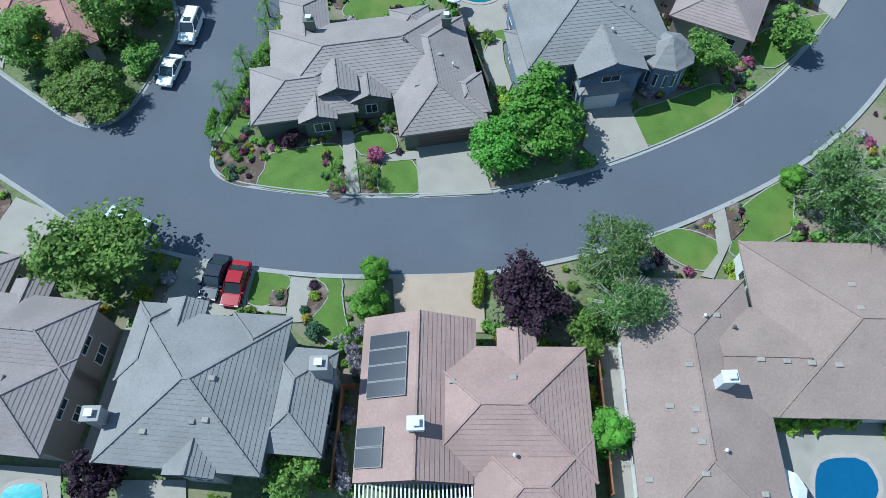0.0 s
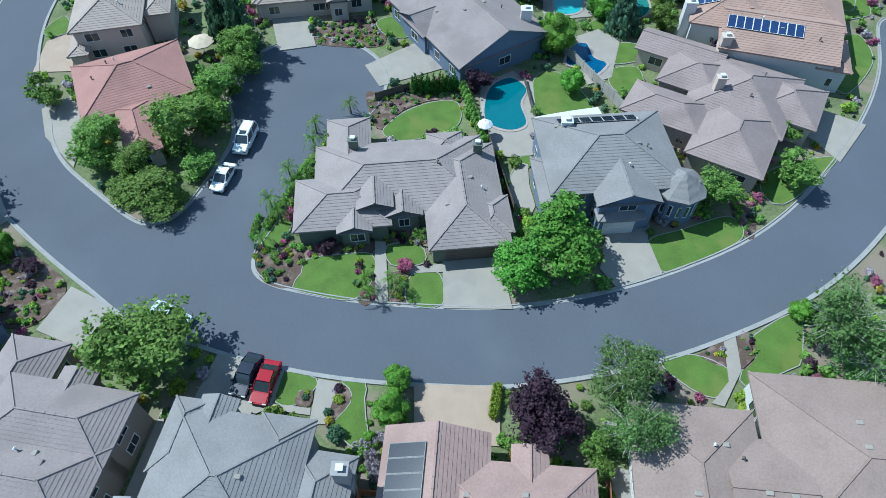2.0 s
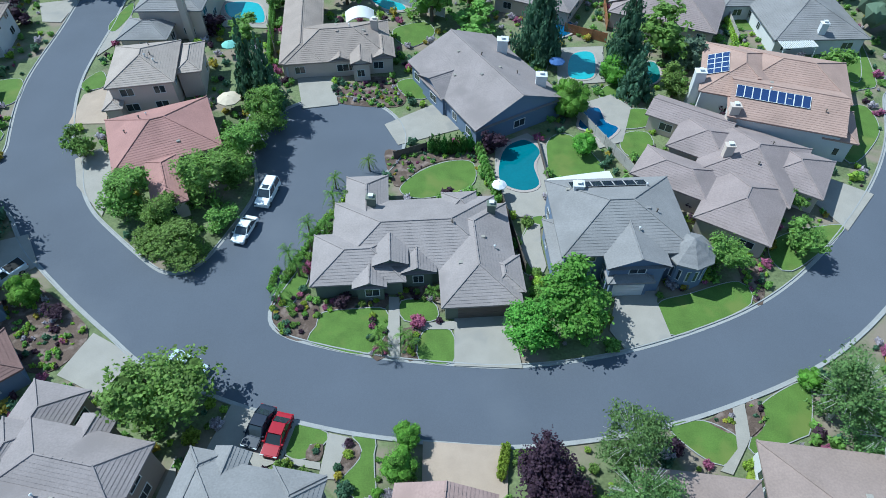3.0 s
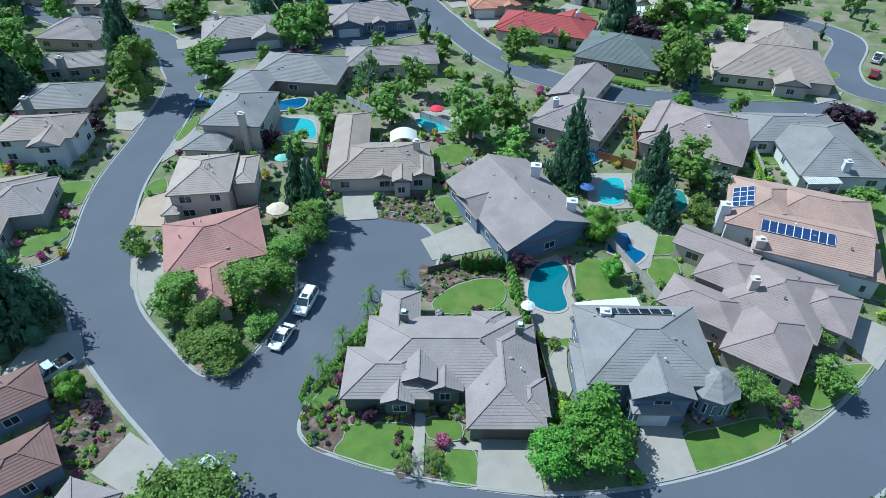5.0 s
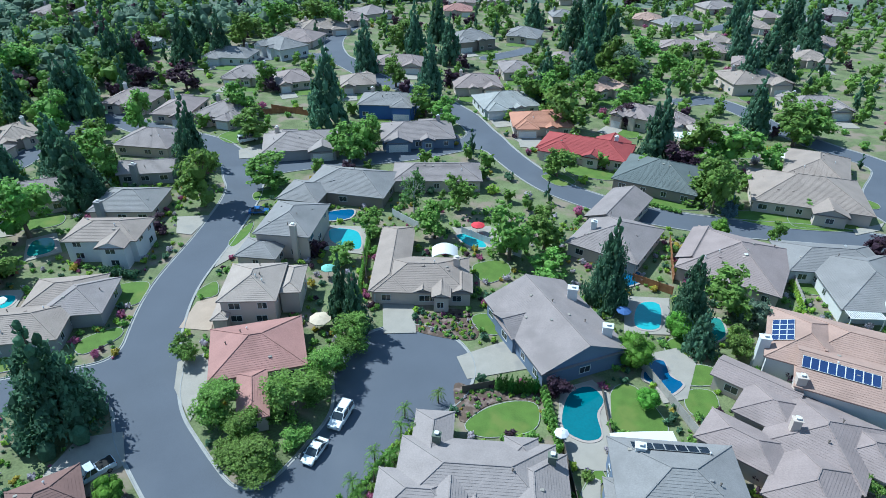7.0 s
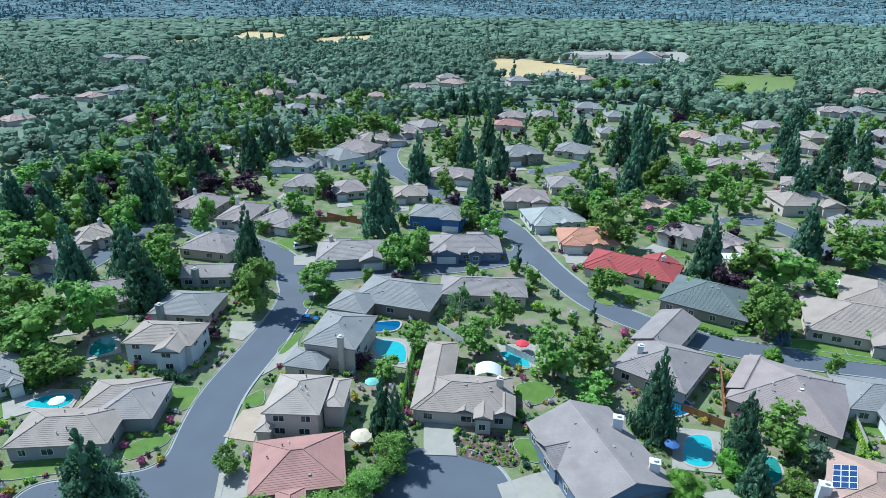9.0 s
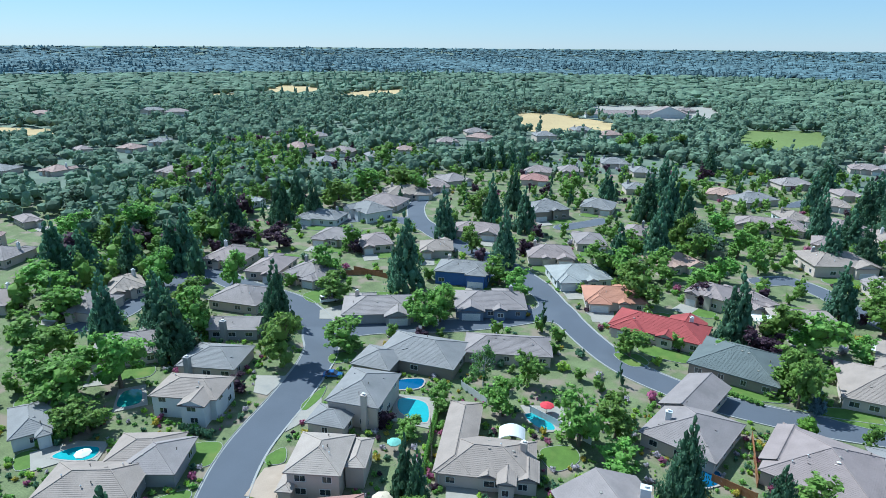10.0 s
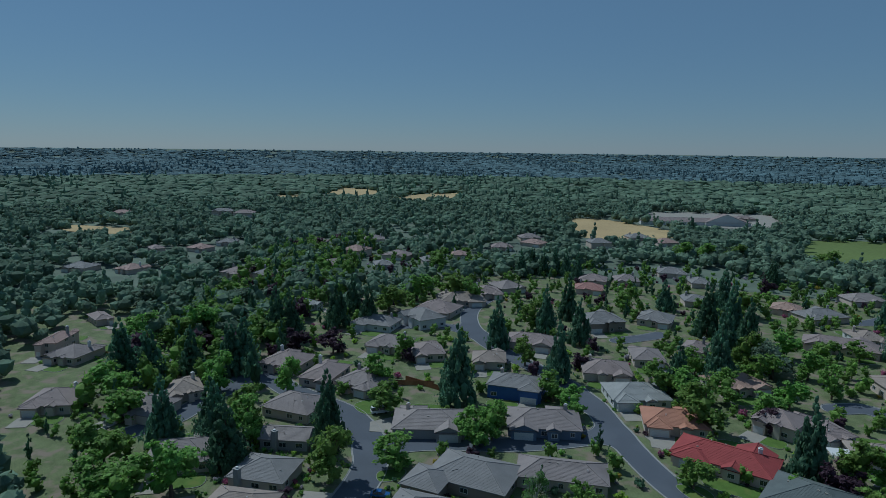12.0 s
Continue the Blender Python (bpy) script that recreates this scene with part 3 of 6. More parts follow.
def plant(kind, x, y, h, r):
    near = math.hypot(x, y) < 95
    variant = int(abs(x * 7 + y * 3)) % 3
    detail = (1.0 if r > 2.9 else 0.45) if near else 0.24
    key = (kind, detail, variant)
    m = pose(x, y, 0.02, 0, 0, (x * 37 + y * 91) % 360) @ Matrix.Diagonal((r / RADIUS0, r / RADIUS0, h / HEIGHT0, 1))
    TAKEN.append((x, y, r * 0.6))
    if key not in KINDS:
        KINDS[key] = build_kind(kind, 11 + variant * 7 + len(kind), detail)
        KINDS[key].matrix_world = m
    else:
        copy_thing_scaled(KINDS[key], m)


def copy_thing_scaled(ob, m):
    made = copy_thing(ob, m)
    made.matrix_basis = m
    return made


# ---- ground, streets and kerbs ----
def street_network():
    """All streets as one asphalt sheet whose corners are rounded where streets meet, with a kerb along its edge."""
    lines = [(name, w, spline(p, 2.0)) for name, w, p in ROADS]
    x0, y0, nx, ny = -240, 12, 400, 360
    gx, gy = np.meshgrid(np.arange(nx) + x0, np.arange(ny) + y0, indexing="ij")
    fields = [np.hypot(gx - COURT[0], gy - COURT[1]) - COURT[2]]
    for _, w, line in lines:
        f = np.full(gx.shape, 40.0)
        for a, b in zip(line, line[1:]):
            lo = np.maximum(np.floor(np.minimum(a, b) - 16 - (x0, y0)).astype(int), 0)
            hi = np.minimum(np.ceil(np.maximum(a, b) + 16 - (x0, y0)).astype(int), (nx, ny))
            if (hi <= lo).any():
                continue
            s = np.s_[lo[0]:hi[0], lo[1]:hi[1]]
            d = b - a
            t = np.clip(((gx[s] - a[0]) * d[0] + (gy[s] - a[1]) * d[1]) / (d @ d + 1e-9), 0, 1)
            f[s] = np.minimum(f[s], np.hypot(gx[s] - a[0] - t * d[0], gy[s] - a[1] - t * d[1]) - w / 2)
        fields.append(f)
    f, k = fields[0], 5.0
    for q in fields[1:]:
        h = np.maximum(k - np.abs(f - q), 0) / k
        f = np.minimum(f, q) - h * h * k * 0.25
    f = f + 1e-4
    verts, index, faces, links = [], {}, [], {}

    def corner(i, j):
        if (i, j) not in index:
            index[i, j] = len(verts)
            verts.append((x0 + i, y0 + j, 0.04))
        return index[i, j]

    def cut(i, j, k, l):
        key = (min((i, j), (k, l)), max((i, j), (k, l)))
        if key not in index:
            t = f[i, j] / (f[i, j] - f[k, l])
            index[key] = len(verts)
            verts.append((x0 + i + (k - i) * t, y0 + j + (l - j) * t, 0.04))
        return index[key]

    inside_any = (f[:-1, :-1] < 0) | (f[1:, :-1] < 0) | (f[:-1, 1:] < 0) | (f[1:, 1:] < 0)
    for i, j in np.argwhere(inside_any):
        ring = [(i, j), (i + 1, j), (i + 1, j + 1), (i, j + 1)]
        loop, edge = [], []
        for a, b in zip(ring, ring[1:] + ring[:1]):
            if f[a] < 0:
                loop.append(corner(*a))
            if (f[a] < 0) != (f[b] < 0):
                e = cut(*a, *b)
                loop.append(e)
                edge.append((e, f[a] < 0))
        if len(loop) > 2:
            faces.append(loop)
        if len(edge) == 2:
            a, b = (edge[0][0], edge[1][0]) if edge[0][1] else (edge[1][0], edge[0][0])
            links[a] = b
    tagged(mesh_object("road", verts, faces, "asphalt"), "grey asphalt residential streets with a turning court", "road", kind="structure")
    starts = set(links) - set(links.values())
    todo = list(starts) + list(links)
    used = set()
    for a in todo:
        run = []
        while a in links and a not in used:
            used.add(a)
            run.append(np.array(verts[a][:2]))
            a = links[a]
        if len(run) < 4:
            continue
        closed = a not in starts and np.linalg.norm(np.array(verts[a][:2]) - run[0]) < 2
        if closed:
            run.append(run[0])
        for _ in range(3):
            run = [run[0]] + [(p + 2 * q + r) / 4 for p, q, r in zip(run, run[1:], run[2:])] + [run[-1]]
        out = []
        for q in range(len(run)):
            d = run[min(q + 1, len(run) - 1)] - run[max(q - 1, 0)]
            nrm = np.array((d[1], -d[0])) / (np.linalg.norm(d) + 1e-9)
            u, v = run[q] + nrm * 1.5 - (x0, y0)
            u, v = int(np.clip(u, 0, nx - 1)), int(np.clip(v, 0, ny - 1))
            out.append((run[q], nrm if f[u, v] > 0 else -nrm))
        kerb_run(out)
    return lines


def kerb_run(run):
    if len(run) < 3:
        return
    prof = ((-0.32, 0.0), (-0.32, 0.062), (0.0, 0.056), (0.03, 0.18), (0.17, 0.18), (0.19, -0.02))
    bm = bmesh.new()
    rings = [[bm.verts.new((*(e + n * a), z)) for a, z in prof] for e, n in run]
    for q, r in zip(rings, rings[1:]):
        for k in range(len(prof) - 1):
            bm.faces.new((q[k], r[k], r[k + 1], q[k + 1]))
    bmesh.ops.recalc_face_normals(bm, faces=bm.faces[:])
    tagged(part("kerb", bm, "kerb", None), "pale concrete kerb and gutter", "kerb", kind="structure")


# one sheet of ground out to the horizon, rising to low hills at its rim
rings = [0, 30, 60, 100, 160, 240, 340, 480, 700, 1000, 1500, 2200, 3000, 3600, 4100, 4500, 4850]
verts, faces = [(0, 60, 0)], []
SEG = 96
for r in rings[1:]:
    for s in range(SEG):
        an = 2 * math.pi * s / SEG
        z = 0 if r < 3500 else 56 * ((r - 3500) / 1350) ** 1.3 * (0.97 + 0.03 * math.sin(an * 9))
        verts.append((r * math.cos(an), 60 * max(0, 1 - r / 1500) + r * math.sin(an), z))
for s in range(SEG):
    faces.append((0, 1 + s, 1 + (s + 1) % SEG))
for k in range(len(rings) - 2):
    for s in range(SEG):
        a, b = 1 + k * SEG + s, 1 + k * SEG + (s + 1) % SEG
        faces.append((a, a + SEG, b + SEG, b))
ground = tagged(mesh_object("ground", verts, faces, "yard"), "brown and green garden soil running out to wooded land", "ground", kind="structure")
ground.data.materials.append(MATS["hazed_land"])
# past 420 m the ground takes the colour with haze painted in
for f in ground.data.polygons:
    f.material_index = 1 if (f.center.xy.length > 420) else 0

# ---- plan ----

# streets: name, width, centre line
ROADS.append(('main', 9.0, [(65.7, 84.8), (61.8, 73.7), (55.1, 62.3), (44.8, 49.7), (34.7, 40.9), (23.4, 35.0), (13.4, 31.5), (3.7, 29.7), (-2.4, 29.6), (-8.1, 29.7), (-14.3, 30.3), (-22.8, 32.0), (-31.5, 35.0), (-39.0, 39.2), (-48.3, 45.7), (-55.2, 51.6), (-61.8, 61.4), (-66.4, 70.4), (-70.4, 82.8), (-72.9, 101.6), (-76.9, 120.4), (-84.4, 133.6), (-98.7, 145.5), (-113.2, 150.1), (-126.8, 153.5), (-144.7, 159.7), (-162.9, 150.9)]))
ROADS.append(('court', 11.2, [(-30.7, 38.2), (-27.6, 45.7), (-26.0, 51.6), (-24.8, 56.5), (-23.7, 63.0), (-22.7, 69.6)]))
ROADS.append(('side', 8, [(-61.8, 59.9), (-66.9, 57.0), (-72.8, 54.0), (-80.2, 50.1)]))
ROADS.append(('cross', 8, [(-81.3, 130.4), (-74.4, 136.4), (-66.5, 141.2), (-48.1, 149.6), (-34.3, 159.4), (-26.8, 167.1)]))
ROADS.append(('loop', 8.3, [(66.1, 128.5), (53.6, 129.7), (35.7, 128.7), (18.8, 130.2), (8.2, 133.4), (-4.6, 140.8), (-15.2, 153.0), (-26.2, 170.2), (-35.4, 185.4), (-51.6, 202.9), (-71.4, 216.3), (-90.3, 233.1), (-105.1, 254.4), (-113.1, 278.2), (-113.6, 307.7)]))
ROADS.append(('east', 8, [(81.9, 135.5), (71.9, 140.8), (72.3, 152.4), (79.5, 170.8), (67.5, 184.0), (58.0, 196.5), (51.0, 210.5), (42.3, 219.5), (33.0, 215.5)]))
ROADS.append(('cove', 8, [(-94.7, 238.0), (-113.9, 243.2), (-130.9, 233.5)]))
ROADS.append(('cove', 8, [(-37.1, 184.2), (-47.2, 191.0), (-57.0, 190.7)]))
ROADS.append(('west', 8, [(-144.8, 157.7), (-144.6, 133.1), (-142.7, 120.8), (-146.6, 108.1)]))
ROADS.append(('cove', 8, [(-39.0, 256.7), (-28.5, 267.9), (-24.3, 274.3)]))
ROADS.append(('cove', 8, [(49.8, 336.0), (60.3, 337.0), (76.7, 358.4)]))
ROADS.append(('lane', 7, [(-185.5, 142.6), (-186.2, 163.9), (-181.5, 183.5), (-188.6, 211.3)]))
COURT = (-22.6, 69.6, 11.0)

# lawns, drives, paths and beds
lawn([(-17.5, 39.5), (-14.0, 40.3), (-10.5, 40.5), (-10.0, 37.5), (-11.7, 34.6), (-15.8, 35.0), (-18.4, 35.8), (-17.8, 37.7)])
lawn([(-8.8, 41.8), (-5.3, 42.0), (-4.6, 39.6), (-8.1, 39.2)])
lawn([(-5.8, 37.9), (-2.9, 38.2), (-2.4, 34.3), (-6.0, 34.4)])
lawn([(20.5, 43.5), (24.4, 45.3), (30.4, 47.5), (31.1, 44.5), (25.3, 41.0), (21.2, 39.5)])
lawn([(-17.5, 25.9), (-14.2, 25.4), (-14.3, 24.2), (-15.6, 24.1), (-15.7, 22.7), (-17.6, 22.9)])
lawn([(-11.7, 25.2), (-9.4, 25.1), (-9.3, 23.6), (-8.9, 21.4), (-8.6, 20.1), (-9.2, 18.7), (-11.8, 20.4), (-12.0, 20.9), (-10.5, 23.1), (-10.9, 24.5)])
lawn([(19.4, 28.5), (22.7, 29.4), (25.7, 28.0), (25.5, 26.4), (23.8, 25.0), (21.7, 25.9)])
lawn([(29.0, 31.6), (34.3, 34.6), (33.2, 29.5), (31.8, 28.3), (27.0, 26.4), (27.1, 27.9), (28.8, 29.4)])
lawn([(36.0, 54.2), (39.7, 56.4), (45.7, 57.8), (43.3, 54.7), (37.1, 49.7), (35.2, 51.4)])
lawn([(-11.2, 60.3), (-8.9, 64.0), (-5.0, 66.4), (-1.7, 66.3), (-1.8, 61.6), (-8.2, 58.8)])
lawn([(8.9, 71.6), (12.3, 73.4), (16.5, 65.5), (9.6, 63.3)])
lawn([(4.5, 50.4), (6.6, 56.4), (8.1, 55.7), (5.9, 51.6), (6.3, 47.2), (5.3, 47.1)])
lawn([(20.8, 80.0), (24.3, 80.5), (24.7, 77.1), (20.3, 75.8)])
lawn([(20.2, 74.4), (23.6, 74.9), (23.9, 71.1), (21.2, 68.9), (19.4, 71.1)])
lawn([(3.6, 95.4), (8.2, 97.0), (9.6, 92.7), (8.6, 89.9), (4.2, 92.8)])
lawn([(-14.6, 84.9), (-11.9, 86.2), (-8.6, 83.4), (-10.2, 80.8), (-13.2, 81.9)])
lawn([(-17.2, 101.3), (-12.1, 104.1), (-10.0, 100.3), (-13.2, 95.9), (-16.0, 97.4)])
lawn([(-65.2, 81.2), (-63.6, 84.7), (-61.2, 80.9), (-63.8, 79.3)])
lawn([(-81.1, 78.8), (-75.8, 81.6), (-73.5, 75.7), (-77.3, 74.0)])
lawn([(-76.6, 63.7), (-72.7, 68.5), (-70.7, 66.6), (-73.6, 61.4)])
lawn([(-68.6, 99.0), (-67.8, 107.3), (-66.2, 102.8), (-66.7, 97.1)])
lawn([(15.7, 135.8), (23.2, 143.0), (30.2, 136.5), (20.0, 134.4)])
lawn([(32.5, 135.4), (47.7, 138.6), (60.4, 136.8), (60.4, 132.7), (43.7, 131.1)])
lawn([(-74.1, 121.0), (-69.1, 124.6), (-67.9, 120.5), (-71.7, 117.1)])
lawn([(44.0, 111.4), (48.5, 111.0), (47.2, 105.8), (43.3, 106.2)])
lawn([(65.7, 150.9), (70.0, 148.4), (69.0, 145.3), (64.3, 146.1)])
lawn([(59.5, 105.7), (64.3, 108.3), (61.2, 95.3), (58.7, 90.2), (56.7, 94.7)])
lawn([(-21.7, 40.0), (-23.5, 41.3), (-22.9, 43.9), (-21.3, 45.9), (-20.2, 44.3), (-20.8, 41.7)])
lawn([(-91.9, 53.5), (-85.5, 58.2), (-79.5, 61.6), (-77.8, 58.6), (-85.1, 53.7), (-89.6, 51.6)])
lawn([(48.8, 138.5), (56.2, 138.4), (54.7, 133.3), (48.4, 132.4)])
lawn([(-7.8, 146.2), (-2.3, 148.0), (0.6, 144.0), (-3.3, 141.2)])
lawn([(-101.5, 152.5), (-97.4, 159.2), (-90.7, 154.5), (-94.8, 148.1)])
lawn([(60.7, 105.5), (64.2, 108.6), (62.2, 91.7), (59.9, 88.7), (56.5, 89.7)])
lawn([(53.8, 82.1), (57.8, 83.8), (57.5, 77.5), (51.4, 70.2), (50.6, 74.4)])
lawn([(17.4, 84.6), (20.3, 87.1), (21.7, 83.4), (18.8, 81.0)])

drive([(-2.6, 40.2), (3.6, 40.9), (5.0, 34.0), (-2.2, 33.8)])
drive([(-10.3, 42.3), (-9.1, 42.3), (-8.0, 34.2), (-9.4, 34.2)])
drive([(-6.2, 38.9), (-2.5, 39.5), (-2.5, 38.4), (-6.2, 38.1)])
drive([(15.9, 44.8), (21.0, 46.1), (20.4, 43.9), (21.3, 39.0), (16.0, 37.2), (14.6, 39.5)])
drive([(-14.0, 25.4), (-11.9, 25.1), (-12.6, 20.9), (-14.1, 20.9)])
drive([(-17.9, 22.7), (-14.2, 22.4), (-14.1, 21.7), (-18.0, 22.1)])
drive([(-24.4, 27.7), (-17.4, 26.1), (-17.9, 22.3), (-21.0, 20.8), (-25.6, 22.0)])
drive([(-4.7, 25.2), (3.6, 25.3), (3.5, 19.5), (-4.3, 19.7)], 'tan')
drive([(26.0, 31.0), (27.3, 31.6), (27.0, 27.9), (24.5, 24.1), (23.4, 24.4), (25.5, 26.7)])
drive([(-31.0, 85.1), (-25.6, 86.5), (-23.0, 78.4), (-28.3, 77.0)])
drive([(-15.2, 74.1), (-7.4, 80.4), (-2.3, 74.6), (-12.6, 69.5)])
drive([(-63.6, 78.2), (-60.5, 80.7), (-56.8, 71.3), (-62.5, 70.8)], 'tan')
drive([(-57.8, 63.1), (-54.6, 66.2), (-50.3, 60.4), (-49.1, 52.5), (-55.0, 57.8)])
drive([(-67.7, 94.8), (-67.6, 105.6), (-63.2, 97.6), (-66.4, 89.0)])
drive([(-85.2, 105.9), (-78.2, 108.2), (-77.8, 99.4), (-81.3, 99.4)])
drive([(-62.4, 38.1), (-62.2, 46.4), (-57.0, 48.7), (-53.2, 43.9), (-57.0, 38.9)])
drive([(-42.2, 35.0), (-36.8, 32.6), (-37.6, 27.4), (-43.7, 29.6)])
drive([(8.8, 140.2), (16.9, 145.2), (15.4, 137.3), (11.3, 134.9)])
drive([(43.4, 61.7), (47.1, 66.6), (51.8, 63.9), (46.1, 56.9)])
drive([(4.5, 51.3), (6.3, 55.4), (7.4, 55.1), (7.4, 51.8), (8.0, 48.3), (7.3, 46.5), (6.0, 48.0)])
drive([(60.4, 133.6), (66.8, 137.3), (68.5, 138.9), (65.9, 134.4), (60.2, 131.0)])
drive([(-90.7, 144.0), (-86.5, 149.8), (-81.7, 140.7), (-87.7, 138.7)])
drive([(-18.1, 169.9), (-10.4, 174.7), (-9.8, 168.3), (-12.5, 163.2)])
drive([(11.3, 144.3), (19.0, 143.8), (16.1, 137.2), (9.3, 137.8)])
drive([(13.3, 18.2), (16.1, 17.4), (15.0, 5.7), (12.4, 5.8)])
drive([(25.2, 11.6), (28.9, 11.7), (35.2, 11.1), (33.7, 2.2), (26.2, 2.4), (25.0, 7.2)])
drive([(-38.5, 9.6), (-30.7, 9.0), (-29.3, 3.7), (-36.5, 3.8)])
drive([(-26.0, 8.0), (-20.6, 7.9), (-19.8, 3.5), (-25.0, 3.6)])
drive([(-28.1, 22.0), (-26.5, 17.7), (-28.1, 9.4), (-29.4, 9.4)])
bed([(23.6, 29.7), (25.9, 31.0), (25.7, 28.2), (23.2, 29.3)])
bed([(27.5, 31.7), (28.9, 32.2), (28.9, 29.7), (27.1, 28.0)])
bed([(-15.6, 24.0), (-14.3, 24.2), (-14.3, 22.6), (-15.7, 22.7)])
bed([(-12.4, 24.5), (-10.9, 24.5), (-10.6, 23.1), (-12.1, 21.0), (-12.6, 21.0)])
bed([(-23.5, 41.1), (-22.4, 41.8), (-19.5, 42.1), (-17.7, 39.1), (-18.7, 35.8), (-21.6, 36.4), (-23.2, 38.6)])
bed([(31.2, 52.9), (34.7, 53.2), (32.4, 44.4), (31.1, 46.7)])
bed([(-24.5, 81.0), (-19.7, 85.9), (-14.7, 85.8), (-12.8, 79.6), (-16.4, 78.3), (-23.1, 78.9)])
bed([(-53.5, 41.5), (-43.1, 35.5), (-44.3, 30.2), (-48.4, 30.2), (-52.1, 33.5), (-54.6, 37.9)])
bed([(-17.7, 41.3), (-14.1, 41.9), (-10.5, 42.7), (-10.5, 40.8), (-14.0, 40.5), (-17.3, 39.8)])
bed([(-9.4, 43.9), (-5.3, 44.3), (-4.4, 42.8), (-5.3, 42.0), (-8.9, 41.9)])
bed([(30.8, 48.2), (31.8, 48.3), (32.5, 45.7), (31.6, 44.9)])
bed([(-12.1, 40.3), (-10.4, 40.2), (-9.5, 34.4), (-11.6, 34.6)])
bed([(-8.1, 38.1), (-6.2, 37.9), (-6.1, 34.4), (-7.8, 34.5)])
bed([(-14.2, 68.2), (-9.4, 67.6), (-2.0, 70.0), (-1.3, 66.6), (-5.1, 66.8), (-9.0, 64.5), (-11.3, 60.8), (-12.7, 62.3)])
groundcover([(26.8, 25.5), (30.1, 26.1), (30.7, 23.6), (29.3, 21.2), (26.3, 21.3), (25.5, 23.2)])

# pools
drive([(1.4, 70.5), (6.0, 73.5), (8.7, 70.9), (8.9, 63.2), (8.1, 56.7), (4.2, 56.2), (1.4, 59.9)])
pool([(2.7, 69.4), (5.6, 71.8), (7.7, 69.5), (6.8, 66.4), (7.4, 62.4), (4.9, 61.2), (2.1, 63.3)], 'teal')
drive([(12.7, 80.4), (19.2, 84.1), (22.0, 81.1), (19.8, 72.6), (16.3, 70.8)])
pool([(14.8, 79.3), (16.9, 80.3), (17.7, 76.9), (19.4, 75.5), (16.9, 72.5), (15.4, 74.5), (13.7, 75.6)], 'blue')
drive([(11.4, 97.1), (19.3, 98.2), (18.6, 87.4), (11.0, 86.0)])
pool([(13.8, 94.9), (17.3, 95.7), (16.8, 88.8), (13.0, 88.5)], 'aqua')
drive([(-51.8, 109.7), (-42.3, 111.1), (-39.1, 100.1), (-48.1, 99.9)])
pool([(-49.6, 108.3), (-43.9, 108.4), (-41.1, 102.0), (-45.5, 102.4), (-48.5, 104.3)], 'aqua')
pool([(24.2, 92.4), (27.2, 93.7), (27.6, 89.5), (25.4, 87.1), (23.5, 88.9)], 'green')
drive([(-24.6, 114.9), (-16.1, 117.5), (-9.4, 110.1), (-19.1, 106.4)])
pool([(-22.8, 111.6), (-19.5, 112.8), (-16.0, 108.6), (-19.4, 108.1)], 'aqua')
drive([(-104.7, 66.3), (-102.3, 72.6), (-96.1, 74.5), (-92.8, 67.5)])
pool([(-102.2, 67.1), (-100.9, 70.7), (-96.4, 72.2), (-95.5, 68.8)], 'aqua')
pool([(29.1, 7.9), (31.0, 8.3), (32.7, 7.9), (32.9, 5.8), (30.4, 3.8), (28.1, 4.7), (28.2, 6.3)], 'blue')
pool([(-34.7, 7.4), (-33.5, 7.9), (-31.9, 7.7), (-31.7, 6.1), (-34.6, 5.8)], 'aqua')
drive([(-110.0, 89.9), (-106.0, 93.7), (-99.2, 87.3), (-104.0, 82.4)])
pool([(-107.9, 89.3), (-105.3, 91.4), (-101.4, 87.3), (-104.6, 84.4)], 'green')
pool([(-54.1, 114.5), (-48.4, 117.7), (-47.6, 113.9), (-52.2, 111.6)], 'blue')
pool([(10.5, 104.0), (14.1, 105.7), (14.4, 102.6), (11.4, 100.3)], 'blue')

# near houses: place, turn, wings of (x, y, width, depth, eaves, roof)
house(-0.5, 46.7, 8, [(0.0, 0.8, 9.0, 15.6, 2.9, 'hyG'), (-6.8, 4.1, 20.0, 11.8, 2.9, 'hx'), (-12.8, 9.4, 5.4, 10.6, 2.9, 'hy'), (-13.6, 0.8, 10.8, 7.8, 2.85, 'hx'), (2.9, -2.8, 4.2, 5.4, 2.95, 'h'), (-12.3, -1.4, 3.9, 4.8, 2.9, 'y'), (-6.9, 0.6, 4.4, 5.6, 3.05, 'y'), (-9.9, 0.6, 4.1, 4.2, 3.9, 'y'), (-1.2, 8.6, 4.4, 4.4, 2.95, 'h')], 'grey_brown', 'olive')
house(16.4, 51.8, 7, [(-0.4, 1.0, 15.4, 12.6, 5.0, 'hx'), (0.2, -3.0, 7.2, 8.6, 5.0, 'y'), (-0.4, -5.6, 5.4, 4.4, 3.0, 'hG'), (-7.6, -1.6, 2.6, 8.4, 2.9, 'h')], 'grey', 'slate_blue', turret=(23.7, 48.3))
house(32.6, 65.0, -28, [(2.0, 2.4, 12.6, 13.4, 3.0, 'hx'), (3.2, -6.4, 9.3, 11.4, 3.0, 'h'), (7.4, 3.7, 8.2, 8.6, 3.0, 'h'), (-5.8, -5.3, 10.2, 6.8, 3.0, 'h'), (-7.8, 7.5, 11.8, 5.6, 2.9, 'x'), (-4.6, 3.2, 8.4, 8.0, 3.0, 'h')], 'mauve', 'beige')
